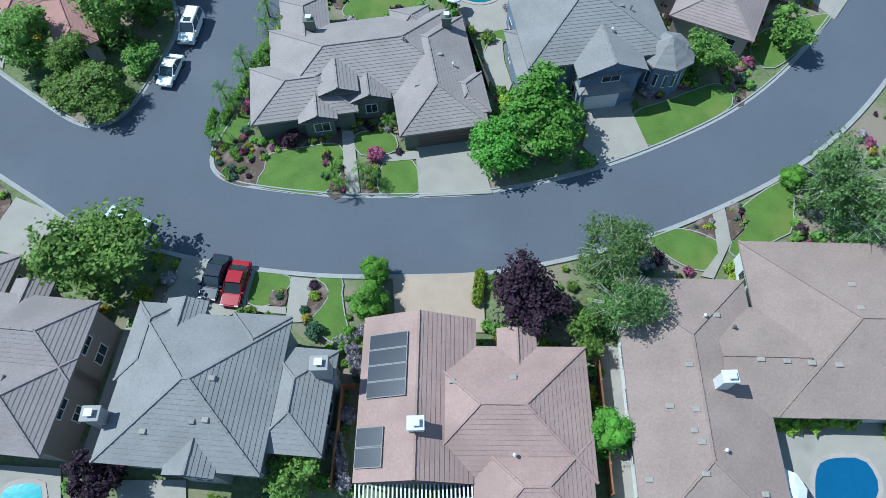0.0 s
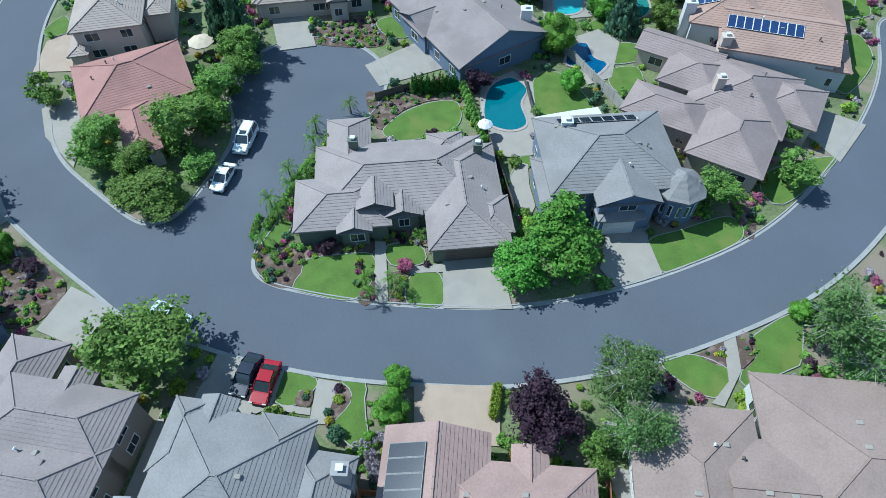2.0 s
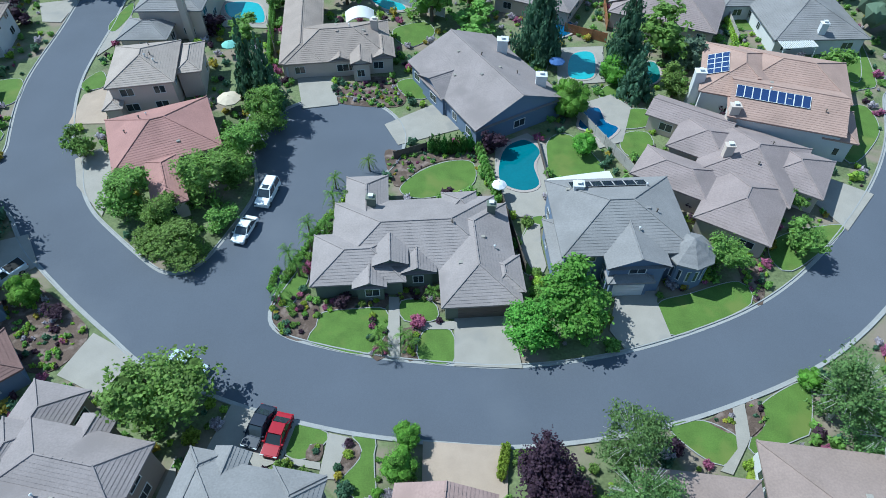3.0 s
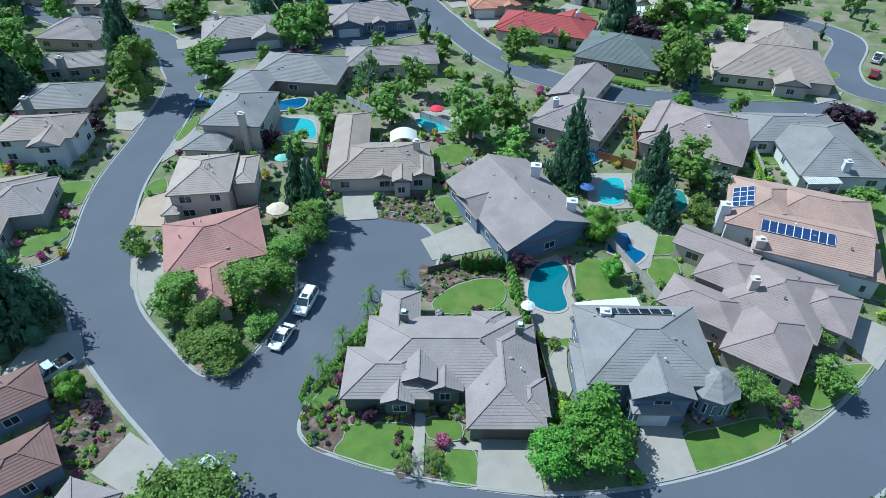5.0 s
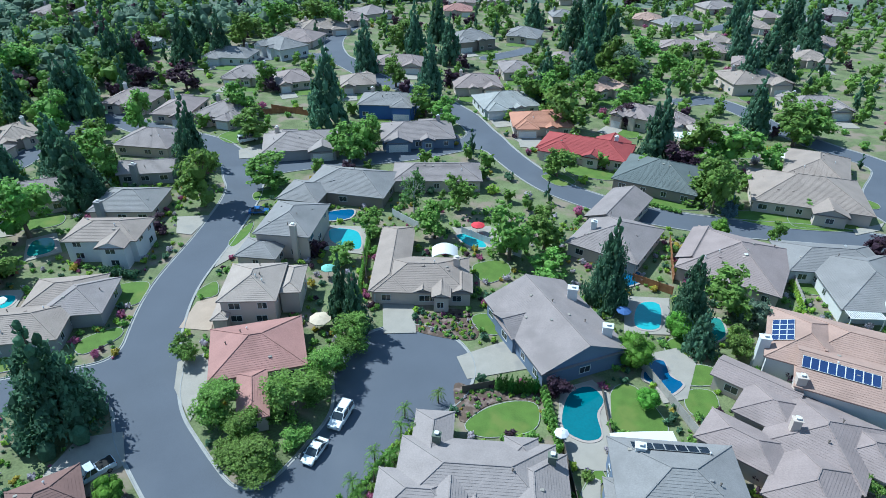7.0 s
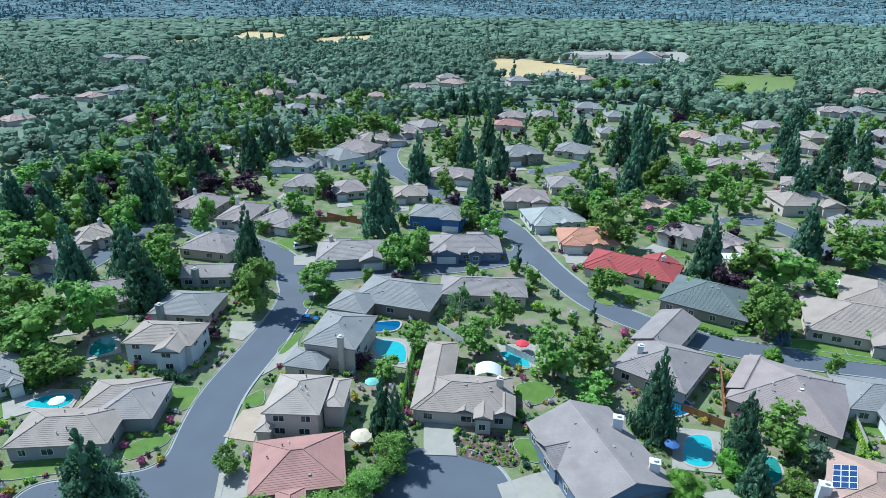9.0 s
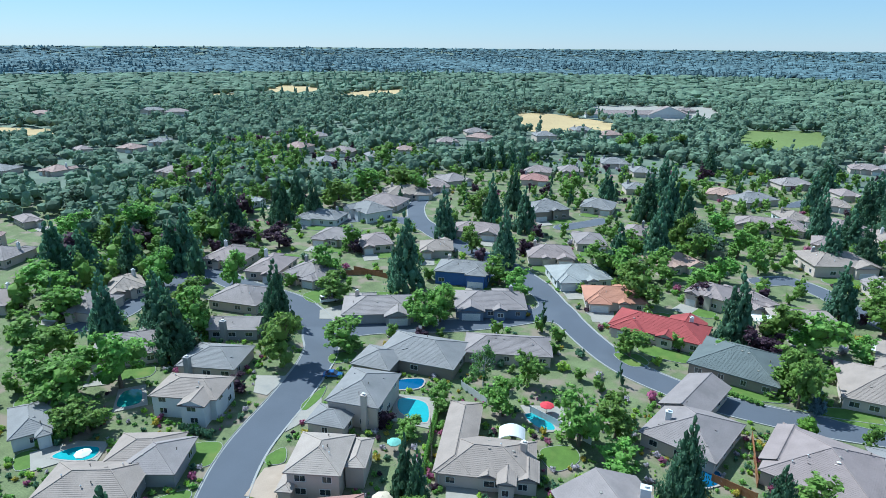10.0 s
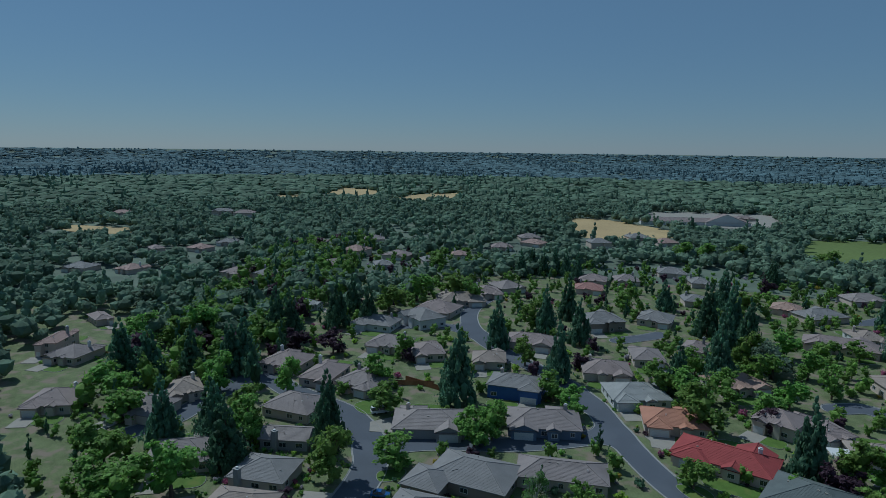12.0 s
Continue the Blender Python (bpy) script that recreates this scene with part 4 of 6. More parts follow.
house(44.0, 80.6, -14, [(-1.0, -3.6, 15.4, 11.6, 4.6, 'x'), (0.4, 4.4, 15.6, 11.2, 4.6, 'h'), (-7.0, 2.8, 11.6, 14.2, 4.5, 'hy'), (6.4, -5.2, 4.6, 7.6, 3.6, 'h')], 'orange_tan', 'white')
house(-0.7, 82.1, -56, [(0.0, 0.0, 20.4, 15.8, 3.4, 'x'), (-2.3, -3.9, 7.4, 8.9, 3.4, 'y')], 'mauve_grey', 'slate_blue')
house(-25.2, 91.7, 11, [(0.0, 0.0, 17.2, 11.9, 3.0, 'hx'), (-5.9, 5.9, 6.9, 23.3, 3.0, 'hyG'), (0.3, -2.3, 3.5, 7.3, 3.0, 'y'), (3.6, -2.7, 3.4, 10.3, 3.4, 'y'), (7.2, -2.9, 3.9, 6.0, 3.0, 'y')], 'tan', 'beige')
house(-45.3, 66.3, 28, [(0.0, 0.0, 14.4, 12.5, 3.0, 'hx'), (-0.9, -10.4, 4.4, 9.8, 3.0, 'hy')], 'salmon', 'beige')
house(-52.3, 79.4, 15, [(0.0, 0.0, 9.9, 11.7, 5.4, 'hx'), (6.3, 1.9, 4.2, 8.7, 4.6, 'hy'), (-4.5, -4.8, 2.9, 5.3, 2.8, 'hx')], 'cream', 'beige')
house(-55.2, 102.2, 5, [(0.0, 0.0, 11.6, 14.3, 5.4, 'hx'), (-3.8, -8.3, 8.5, 7.2, 2.9, 'hx')], 'grey', 'beige')
house(-51.4, 126.7, 0, [(0.0, 0.0, 20.3, 14.7, 3.0, 'hx'), (-8.5, -7.6, 10.1, 10.5, 3.0, 'h')], 'grey', 'taupe')
house(-32.8, 136.4, 13, [(0.0, 0.0, 21.6, 11.1, 3.0, 'hx')], 'mauve_grey', 'beige')
house(9.7, 114.1, -22, [(0.0, 0.0, 14.8, 16.5, 3.0, 'hx'), (-4.1, 12.5, 9.4, 17.0, 3.0, 'y')], 'mauve_grey', 'beige')
house(32.1, 110.4, -20, [(0.0, 0.0, 18.5, 18.8, 3.0, 'hx'), (-7.2, 1.1, 5.7, 14.2, 3.0, 'y')], 'mauve', 'beige')
house(49.7, 114.6, 6, [(0.0, 0.0, 18.7, 11.1, 3.0, 'hx'), (3.2, -7.5, 16.0, 19.3, 3.0, 'hy')], 'grey', 'white')
house(20.9, 147.9, -16, [(0.0, 0.0, 19.9, 17.7, 3.0, 'hx')], 'green_grey', 'taupe')
house(53.2, 145.7, -6, [(0.0, 0.0, 24.8, 19.1, 3.0, 'hx'), (3.4, -4.1, 7.3, 16.6, 3.0, 'y')], 'tan', 'beige')
house(59.5, 161.0, -16, [(0.0, 0.0, 15.0, 19.7, 3.0, 'hx')], 'tan', 'beige')
house(-57.1, 35.7, 45, [(0.0, 0.0, 8.1, 6.6, 3.0, 'hx'), (-0.4, -10.2, 7.5, 6.4, 3.0, 'hx')], 'red_brown', 'slate_blue')
house(-81.3, 71.6, 20, [(0.0, 0.0, 10.5, 11.0, 3.0, 'hx')], 'grey_brown', 'grey')
house(-89.3, 90.4, 14, [(0.0, 0.0, 14.6, 9.6, 5.0, 'hx'), (3.2, -3.8, 5.8, 7.5, 5.0, 'y')], 'tan', 'white')
house(-96.4, 106.3, 13, [(0.0, 0.0, 14.4, 12.1, 3.0, 'hx')], 'grey', 'beige')
house(-103.4, 123.2, 20, [(0.0, 0.0, 13.5, 8.8, 3.0, 'x')], 'grey_brown', 'grey')
house(-114.0, 140.8, 3, [(0.0, 0.0, 16.4, 14.0, 3.0, 'hx')], 'mauve_grey', 'beige')
house(-34.2, 15.7, 83, [(-2.4, 1.8, 7.6, 14.4, 5.0, 'h'), (2.8, 0.8, 6.8, 12.4, 5.0, 'h'), (5.4, 1.0, 4.6, 3.4, 4.6, 'x'), (6.2, 7.4, 8.6, 6.2, 3.2, 'h'), (3.0, 7.6, 6.0, 5.0, 4.2, 'h')], 'mauve_grey', 'taupe')
house(-19.0, 13.8, -6, [(0.0, 0.0, 12.4, 11.9, 5.0, 'hy'), (7.4, -0.1, 5.6, 8.2, 4.3, 'hy'), (-2.7, 4.1, 3.4, 6.2, 4.8, 'y'), (3.7, 3.1, 4.8, 6.4, 4.9, 'h'), (-5.0, 3.4, 3.2, 6.6, 4.8, 'h'), (1.1, -5.1, 3.8, 2.6, 5.0, 'y')], 'grey', 'grey')
house(4.2, 11.9, -2, [(0.0, 0.0, 13.8, 10.4, 3.2, 'hx'), (-6.5, 1.1, 9.2, 13.0, 3.2, 'y'), (1.4, 4.9, 3.2, 3.7, 3.2, 'y'), (2.2, -5.7, 8.8, 7.0, 3.2, 'hy'), (-7.6, 0.4, 4.1, 2.3, 3.3, 'hx')], 'rose', 'white')
house(19.5, 12.5, -3, [(0.0, 0.0, 10.9, 20.6, 3.2, 'hy'), (15.3, 6.4, 19.0, 15.4, 3.2, 'hx'), (5.6, 3.2, 6.9, 9.1, 3.2, 'x')], 'clay', 'white', pitch=0.2, course=2.6, lift=0.008)
house(-86.4, 62.4, 22, [(0.0, 0.0, 16.5, 10.1, 3.0, 'hx'), (5.2, 8.8, 12.1, 9.4, 3.0, 'h')], 'tan', 'grey')

# houses farther off
plain_house(-153.5, 119.8, 7, 16.4, 14, 3.0, 'mauve_grey', 'beige')
plain_house(-154.0, 135.0, 55, 11.2, 13, 3.0, 'tan', 'beige')
plain_house(-141.0, 170.8, 5, 15.7, 15, 3.0, 'mauve', 'beige')
plain_house(-122.1, 166.4, 8, 11.9, 17, 3.0, 'mauve', 'beige')
plain_house(-106.3, 166.3, -6, 14.8, 14, 3.0, 'mauve_grey', 'beige')
plain_house(-138.8, 228.7, 5, 19.1, 14, 3.0, 'grey', 'white')
plain_house(-118.7, 205.5, 5, 15.9, 14, 3.0, 'mauve_grey', 'beige')
plain_house(-101.8, 203.5, 35, 12.4, 14, 3.0, 'mauve', 'beige')
plain_house(-59.3, 182.9, 8, 17.9, 12, 4.5, 'grey', 'royal_blue')
plain_house(-69.8, 233.4, 7, 20.3, 13, 3.0, 'mauve', 'beige')
plain_house(-44.7, 162.4, 18, 20.7, 14, 3.0, 'mauve_grey', 'slate_blue')
plain_house(-73.6, 147.8, 24, 20.4, 14, 3.0, 'grey_brown', 'grey')
plain_house(-50.1, 273.1, 34, 18.9, 15, 4.5, 'grey', 'taupe')
plain_house(-28.1, 292.3, -2, 15.4, 15, 3.0, 'grey', 'beige')
plain_house(-36.6, 213.3, 18, 16.9, 14, 3.0, 'mauve', 'beige')
plain_house(-24.0, 195.2, 26, 18.7, 15, 3.0, 'pale', 'white')
plain_house(-11.2, 179.6, 13, 17.9, 13, 3.0, 'orange', 'beige')
plain_house(2.5, 161.5, -12, 24.2, 13, 3.0, 'red', 'beige')
plain_house(16.6, 190.8, -25, 12.0, 12, 4.0, 'mauve', 'beige')
plain_house(27.6, 190.2, 34, 10.5, 11, 3.0, 'mauve', 'white')
plain_house(39.5, 181.0, 12, 17.0, 11, 3.0, 'cream', 'beige')
plain_house(43.3, 284.0, -8, 27.0, 13, 3.0, 'mauve', 'beige')
plain_house(58.3, 237.0, 18, 22.0, 15, 4.0, 'tan', 'beige')
plain_house(72.5, 214.5, 12, 19.5, 13, 3.0, 'grey_brown', 'beige')
plain_house(-25.5, 234.8, 18, 11.7, 14, 3.0, 'mauve_grey', 'beige')
plain_house(-9.5, 253.5, -8, 8.9, 14, 3.0, 'mauve', 'beige')
plain_house(4.7, 219.6, 37, 18.6, 13, 3.0, 'orange_tan', 'beige')
plain_house(-124.8, 263.0, -0, 19.9, 16, 3.0, 'mauve', 'beige')
plain_house(-122.7, 285.3, 34, 23.9, 16, 3.0, 'tan', 'beige')
plain_house(-116.8, 306.6, 35, 15.1, 16, 3.0, 'mauve', 'beige')
plain_house(-111.3, 324.6, 48, 15.8, 16, 3.0, 'mauve_grey', 'beige')
plain_house(-71.9, 366.8, 7, 16.4, 15, 3.0, 'mauve', 'beige')
plain_house(-54.1, 375.0, 19, 15.0, 15, 3.0, 'mauve_grey', 'beige')
plain_house(-32.2, 412.7, 19, 18.0, 15, 3.0, 'grey', 'beige')
plain_house(-14.6, 388.7, 19, 11.8, 15, 3.0, 'grey', 'beige')
plain_house(27.9, 341.7, -10, 13.5, 14, 3.0, 'orange_tan', 'beige')
plain_house(41.3, 333.6, 35, 21.8, 14, 3.0, 'grey', 'beige')
plain_house(87.6, 363.0, 19, 11.3, 14, 3.0, 'mauve', 'beige')
plain_house(54.8, 301.4, 19, 12.5, 14, 3.0, 'tan', 'white')
plain_house(71.8, 290.0, 33, 17.3, 14, 3.0, 'mauve', 'beige')
plain_house(86.9, 277.8, 2, 13.2, 14, 3.0, 'tan', 'beige')
plain_house(59.3, 263.6, -11, 7.7, 13, 3.0, 'mauve', 'beige')
plain_house(-264.7, 277.9, 6, 13.7, 14, 5.0, 'mauve', 'beige')
plain_house(-246.7, 284.0, 4, 12.2, 14, 5.0, 'grey', 'beige')
plain_house(-234.1, 336.5, 48, 20.5, 16, 3.0, 'mauve', 'beige')
plain_house(-247.5, 381.7, -7, 16.8, 16, 5.0, 'rose', 'beige')
plain_house(-214.7, 386.8, -2, 19.5, 16, 3.0, 'mauve', 'beige')
plain_house(-206.7, 350.7, 39, 12.1, 14, 3.0, 'grey', 'white')
plain_house(-177.7, 410.9, 20, 11.7, 14, 3.0, 'rose', 'beige')
plain_house(-186.2, 380.2, 39, 13.2, 14, 3.0, 'grey', 'beige')
plain_house(-360.5, 343.2, 2, 16.2, 14, 3.0, 'rose', 'beige')
plain_house(-386.9, 325.8, 64, 10.1, 14, 3.0, 'mauve', 'beige')
plain_house(-364.3, 375.0, 20, 14.0, 14, 3.0, 'grey', 'beige')
plain_house(-301.7, 412.4, 20, 12.5, 14, 3.0, 'mauve', 'beige')
plain_house(-145.6, 492.3, -9, 20.0, 14, 3.0, 'rose', 'beige')
plain_house(-335.4, 263.6, -10, 13.3, 14, 3.0, 'rose', 'beige')
plain_house(131.0, 455.2, -32, 12.6, 15, 3.0, 'grey', 'beige')
plain_house(160.3, 548.1, 20, 20.6, 15, 3.0, 'rose', 'beige')
plain_house(99.4, 306.0, -30, 12.2, 14, 3.0, 'mauve', 'beige')
plain_house(-123.1, 242.5, -33, 19.0, 14, 4.5, 'grey', 'white')
plain_house(-186.1, 239.6, 81, 12.4, 12, 3.0, 'pale', 'white')
plain_house(-120.7, 104.3, 34, 16.6, 14, 3.0, 'mauve_grey', 'beige')
plain_house(-113.4, 72.0, 53, 7.5, 13, 3.0, 'grey', 'white')
plain_house(66.0, 383.0, 23, 19.4, 14, 3.0, 'grey_brown', 'beige')
plain_house(-180.9, 112.1, 30, 14.5, 14, 3.0, 'mauve', 'beige')
plain_house(-251.4, 178.8, 69, 7.4, 14, 3.0, 'mauve', 'beige')
plain_house(-366.9, 252.0, 12, 17.0, 14, 3.0, 'grey', 'beige')
plain_house(-216.2, 142.3, 10, 13.8, 14, 3.0, 'mauve_grey', 'beige')
plain_house(117.1, 448.5, -5, 18.6, 14, 3.0, 'mauve', 'beige')
plain_house(76.9, 336.5, 0, 13.6, 14, 3.0, 'tan', 'white')
plain_house(-35.6, 725.8, 20, 115.9, 18, 4.0, 'mauve', 'white')
plain_house(-271.4, 447.2, 30, 17.8, 15, 3.0, 'mauve_grey', 'beige')
plain_house(-495.9, 539.7, 32, 23.2, 15, 5.0, 'mauve', 'beige')
plain_house(-530.0, 540.8, 32, 23.6, 15, 5.0, 'grey', 'beige')
plain_house(-623.2, 483.7, 32, 22.7, 15, 3.0, 'rose', 'beige')
plain_house(-231.2, 146.0, 27, 7.8, 15, 5.0, 'rose', 'beige')
plain_house(-159.0, 523.1, 30, 18.9, 15, 3.0, 'mauve_grey', 'beige')
plain_house(-162.7, 460.0, 29, 16.9, 15, 3.0, 'mauve', 'beige')
plain_house(-73.8, 572.0, 30, 19.6, 15, 3.0, 'grey', 'beige')
plain_house(-96.1, 509.6, 30, 17.7, 15, 5.0, 'grey', 'beige')
plain_house(-48.5, 551.9, 30, 18.6, 15, 3.0, 'rose', 'beige')
plain_house(13.2, 796.3, 31, 26.2, 15, 3.0, 'mauve', 'beige')

plain_house(-13.9, 339.0, 15, 13.0, 13, 3.0, 'grey', 'beige')
plain_house(-69.1, 342.0, 12, 15.5, 13, 3.0, 'salmon', 'beige')
plain_house(106.3, 347.0, 10, 16.5, 14, 3.0, 'grey', 'white')
plain_house(122.0, 376.0, -12, 15.0, 14, 3.0, 'grey_brown', 'beige')
plain_house(-77.3, 205.5, 20, 12.5, 12, 3.0, 'tan', 'beige')

# trees
plant('broad', -30.2, 26.4, 9, 5.6)
plant('maple', 10.3, 40.2, 8.6, 4.8)
plant('maple', 5.9, 37.4, 6.2, 3.3)
plant('plum', 7.3, 21.6, 7, 3.6)
plant('birch', 14.6, 24.8, 9, 3.4)
plant('birch', 14.7, 20.1, 8, 3.2)
plant('birch', 35.2, 30.6, 10, 4.0)
plant('birch', 37.4, 27.2, 8, 3)
plant('round', -6.2, 25.0, 3, 1.6)
plant('round', -6.6, 22.2, 3.4, 2.0)
plant('round', -8.3, 19.7, 1.4, 0.7)
plant('broad', -11.9, 7.7, 5, 2.6)
plant('plum', -26.5, 8.1, 5, 2.3)
plant('broad', 11.9, 19.0, 4, 1.5)
plant('broad', 12.0, 17.2, 3.5, 1.2)
plant('round', 12.5, 10.2, 4.5, 2.1)
plant('broad', -35.8, 46.6, 4.6, 3.8)
plant('broad', -45.0, 53.6, 7, 3.9)
plant('broad', -36.6, 57.0, 8.5, 4.9)
plant('broad', -33.6, 64.0, 7.5, 3.7)
plant('broad', -31.8, 72.2, 7, 3.6)
plant('broad', -56.5, 63.8, 5, 2.5)
plant('pine', -36.2, 78.8, 14, 2.6)
plant('pine', -33.1, 77.0, 13, 2.4)
plant('pine', -65.6, 47.6, 19, 6.0)
plant('pine', 7.9, 93.9, 18, 3.8)
plant('pine', 21.1, 89.8, 15, 3.4)
plant('broad', 29.1, 95.7, 9, 5.5)
plant('oak', 31.9, 92.6, 8, 3.6)
plant('round', 12.0, 78.7, 6, 3.4)
plant('broad', -24.7, 122.8, 10, 4.2)
plant('birch', -34.4, 120.1, 11, 3.4)
plant('broad', -10.8, 104.8, 13, 5.8)
plant('broad', -4.4, 109.4, 11, 4.6)
plant('broad', -2.6, 99.9, 6, 4.4)
plant('broad', -39.6, 107.3, 7, 3.4)
plant('broad', 31.5, 134.7, 15, 5.0)
plant('spruce', 35.0, 134.1, 6, 2.0)
plant('plum', 37.1, 78.6, 5.5, 2.8)
plant('plum', 60.0, 120.9, 6, 3.6)
plant('plum', 63.6, 119.1, 6, 3.6)
plant('broad', 18.0, 152.3, 6, 3.0)
plant('round', 13.8, 69.4, 3.5, 2.0)
plant('plum', 0.8, 69.0, 4.0, 2.2)
plant('round', 31.4, 123.7, 4.5, 2.4)
plant('broad', 42.3, 123.6, 6, 2)
plant('broad', 54.8, 91.5, 5.5, 3)
plant('broad', 28.5, 84.1, 6, 2.8)
plant('broad', 52.9, 138.6, 4.5, 2.4)
plant('round', -51.4, 38.8, 4, 2.1)
plant('plum', -47.4, 36.9, 2.2, 1.4)
plant('broad', 28.2, 49.6, 6, 3.2)
plant('broad', 38.5, 52.7, 6, 2.9)
plant('broad', -42.4, 96.2, 4.5, 3.2)
plant('plum', -48.4, 97.4, 4.5, 2.2)
plant('plum', -84.4, 98.2, 5, 2.6)
plant('broad', -86.8, 97.2, 4.5, 2.2)
plant('broad', -112.3, 117.7, 14, 6)
plant('pine', -91.4, 122.8, 17, 3.6)
plant('broad', -55.3, 151.3, 8, 3)
plant('plum', 29.7, 161.4, 6, 3.4)
plant('round', 55.7, 141.8, 3.5, 1.8)
plant('plum', 26.9, 59.7, 2.6, 1.2)
plant('broad', 39.9, 60.6, 3.4, 1.8)
plant('plum', -15.4, 40.7, 2, 1.2)
plant('round', 34.2, 34.4, 2.4, 1.4)
plant('pine', 22.5, 83.9, 9, 2.6)
plant('round', 19.8, 87.6, 5, 2.6)
plant('palm', -22.6, 46.2, 4.2, 1.55)
plant('palm', -21.3, 44.6, 4.2, 1.55)
plant('palm', -20.7, 48.6, 4.2, 1.55)
plant('palm', -19.2, 51.4, 4.2, 1.55)
plant('palm', -18.4, 53.9, 4.2, 1.55)
plant('palm', -17.1, 57.0, 4.2, 1.55)
plant('palm', -21.4, 51.1, 4.2, 1.55)
plant('palm', -19.3, 56.2, 4.2, 1.55)
plant('palm', -10.5, 36.1, 3.2, 1.3)
plant('palm', -9.9, 34.5, 3.2, 1.3)
plant('palm', -7.7, 36.1, 3.2, 1.3)
plant('palm', -6.9, 35.4, 3.2, 1.3)
plant('palm', -5.1, 42.0, 3.2, 1.3)
plant('palm', -22.6, 41.1, 3.2, 1.3)
plant('palm', -19.8, 59.8, 3.4, 1.4)
plant('palm', -15.8, 63.7, 3.4, 1.4)
plant('cypress', -7.6, 68.2, 3.6, 0.8)
plant('cypress', -6.7, 68.2, 3.6, 0.8)
plant('cypress', -5.8, 68.2, 3.6, 0.8)
plant('cypress', -4.9, 68.2, 3.6, 0.8)
plant('cypress', -4.0, 68.5, 3.6, 0.8)
plant('cypress', -3.1, 68.7, 3.6, 0.8)
plant('cypress', -2.2, 69.0, 3.6, 0.8)
plant('pine', -73.7, 167.7, 26, 6)
plant('pine', -97.5, 133.0, 19, 4.5)
plant('pine', -131.8, 107.9, 20, 5)
plant('pine', -163.3, 191.5, 24, 6)
plant('pine', -151.7, 159.7, 22, 6)
plant('pine', -154.4, 156.1, 20, 5)
plant('pine', -165.7, 149.8, 18, 5)
plant('pine', -50.1, 200.8, 22, 5)
plant('pine', -80.9, 224.3, 22, 5)
plant('pine', -69.8, 254.6, 22, 5)
plant('pine', -66.2, 281.0, 22, 5)
plant('pine', -52.6, 244.0, 20, 5)
plant('pine', 20.9, 162.6, 22, 5)
plant('pine', 50.2, 190.0, 18, 4.5)
plant('pine', 1.0, 247.1, 24, 6)
plant('pine', -0.2, 221.3, 22, 6)
plant('pine', -12.4, 207.4, 18, 5)
plant('pine', -159.7, 241.7, 20, 5)
plant('pine', -143.6, 229.2, 20, 5)
plant('pine', -154.1, 220.2, 22, 6)
plant('pine', -120.2, 114.6, 18, 5)
plant('pine', -125.6, 118.4, 17, 5)
plant('pine', -109.3, 107.1, 18, 6)
plant('pine', 60.5, 277.2, 24, 5)
plant('pine', 82.7, 306.7, 22, 6)
plant('pine', 91.3, 298.2, 22, 6)
plant('pine', 56.7, 237.6, 18, 5)
plant('pine', 68.1, 241.4, 18, 5)
plant('pine', -183.1, 136.1, 22, 6)
plant('pine', -171.8, 137.7, 20, 6)
plant('pine', -161.5, 197.1, 22, 6)
plant('pine', 24.6, 403.7, 18, 5)
plant('pine', 94.4, 335.4, 20, 6)
plant('pine', -27.1, 320.0, 16, 5)
plant('pine', -116.0, 365.2, 18, 4)
plant('pine', -112.6, 378.0, 18, 4)
plant('pine', -104.8, 376.0, 18, 4)
plant('pine', -99.3, 382.7, 18, 4)
plant('pine', -91.6, 380.7, 18, 4)
plant('pine', -82.2, 370.5, 18, 4)
plant('pine', 66.2, 325.7, 20, 5)
plant('broad', -123.3, 148.6, 15, 5)
plant('broad', -146.4, 142.7, 14, 6)
plant('broad', -117.0, 123.6, 14, 6)
plant('broad', -102.6, 169.5, 12, 5)
plant('broad', -90.2, 152.3, 10, 6)
plant('broad', -81.9, 112.0, 16, 6.5)
plant('broad', -71.9, 124.4, 9, 6)
plant('broad', -58.1, 143.1, 11, 6)
plant('broad', -55.3, 148.9, 12, 5)
plant('broad', -47.1, 182.5, 10, 6)
plant('broad', -38.8, 174.3, 10, 5)
plant('broad', -64.8, 209.5, 12, 5)
plant('broad', -43.4, 305.8, 14, 7)
plant('broad', -76.7, 256.6, 14, 6)
plant('broad', -7.6, 194.3, 14, 7)
plant('broad', -3.5, 180.1, 15, 7)
plant('broad', -17.3, 202.2, 13, 6)
plant('broad', 13.3, 198.5, 9, 6)
plant('broad', 33.1, 224.1, 12, 5)
plant('broad', 31.3, 164.0, 14, 6)
plant('broad', 38.7, 160.8, 14, 8)
plant('broad', 30.7, 139.9, 13, 7)
plant('broad', 59.3, 182.1, 12, 7)
plant('broad', 65.0, 188.3, 12, 7)
plant('broad', 60.4, 473.5, 16, 9)
plant('broad', -29.9, 470.2, 16, 9)
plant('broad', -14.4, 475.8, 16, 9)
plant('broad', 5.1, 491.8, 14, 9)
plant('broad', -114.8, 82.1, 13, 8)
plant('broad', -110.0, 90.8, 16, 7)
plant('broad', -133.7, 92.0, 16, 8)
plant('broad', -122.5, 83.3, 12, 7)
plant('broad', -102.4, 75.3, 8, 5)
plant('broad', -105.8, 73.1, 7, 4)
plant('broad', -4.1, 146.4, 9, 5)
plant('broad', -27.2, 109.8, 10, 4.8)
plant('broad', -175.1, 371.8, 14, 9)
plant('broad', -129.3, 292.4, 16, 10)
plant('broad', -145.0, 279.4, 16, 10)
plant('broad', -145.5, 251.6, 16, 9)
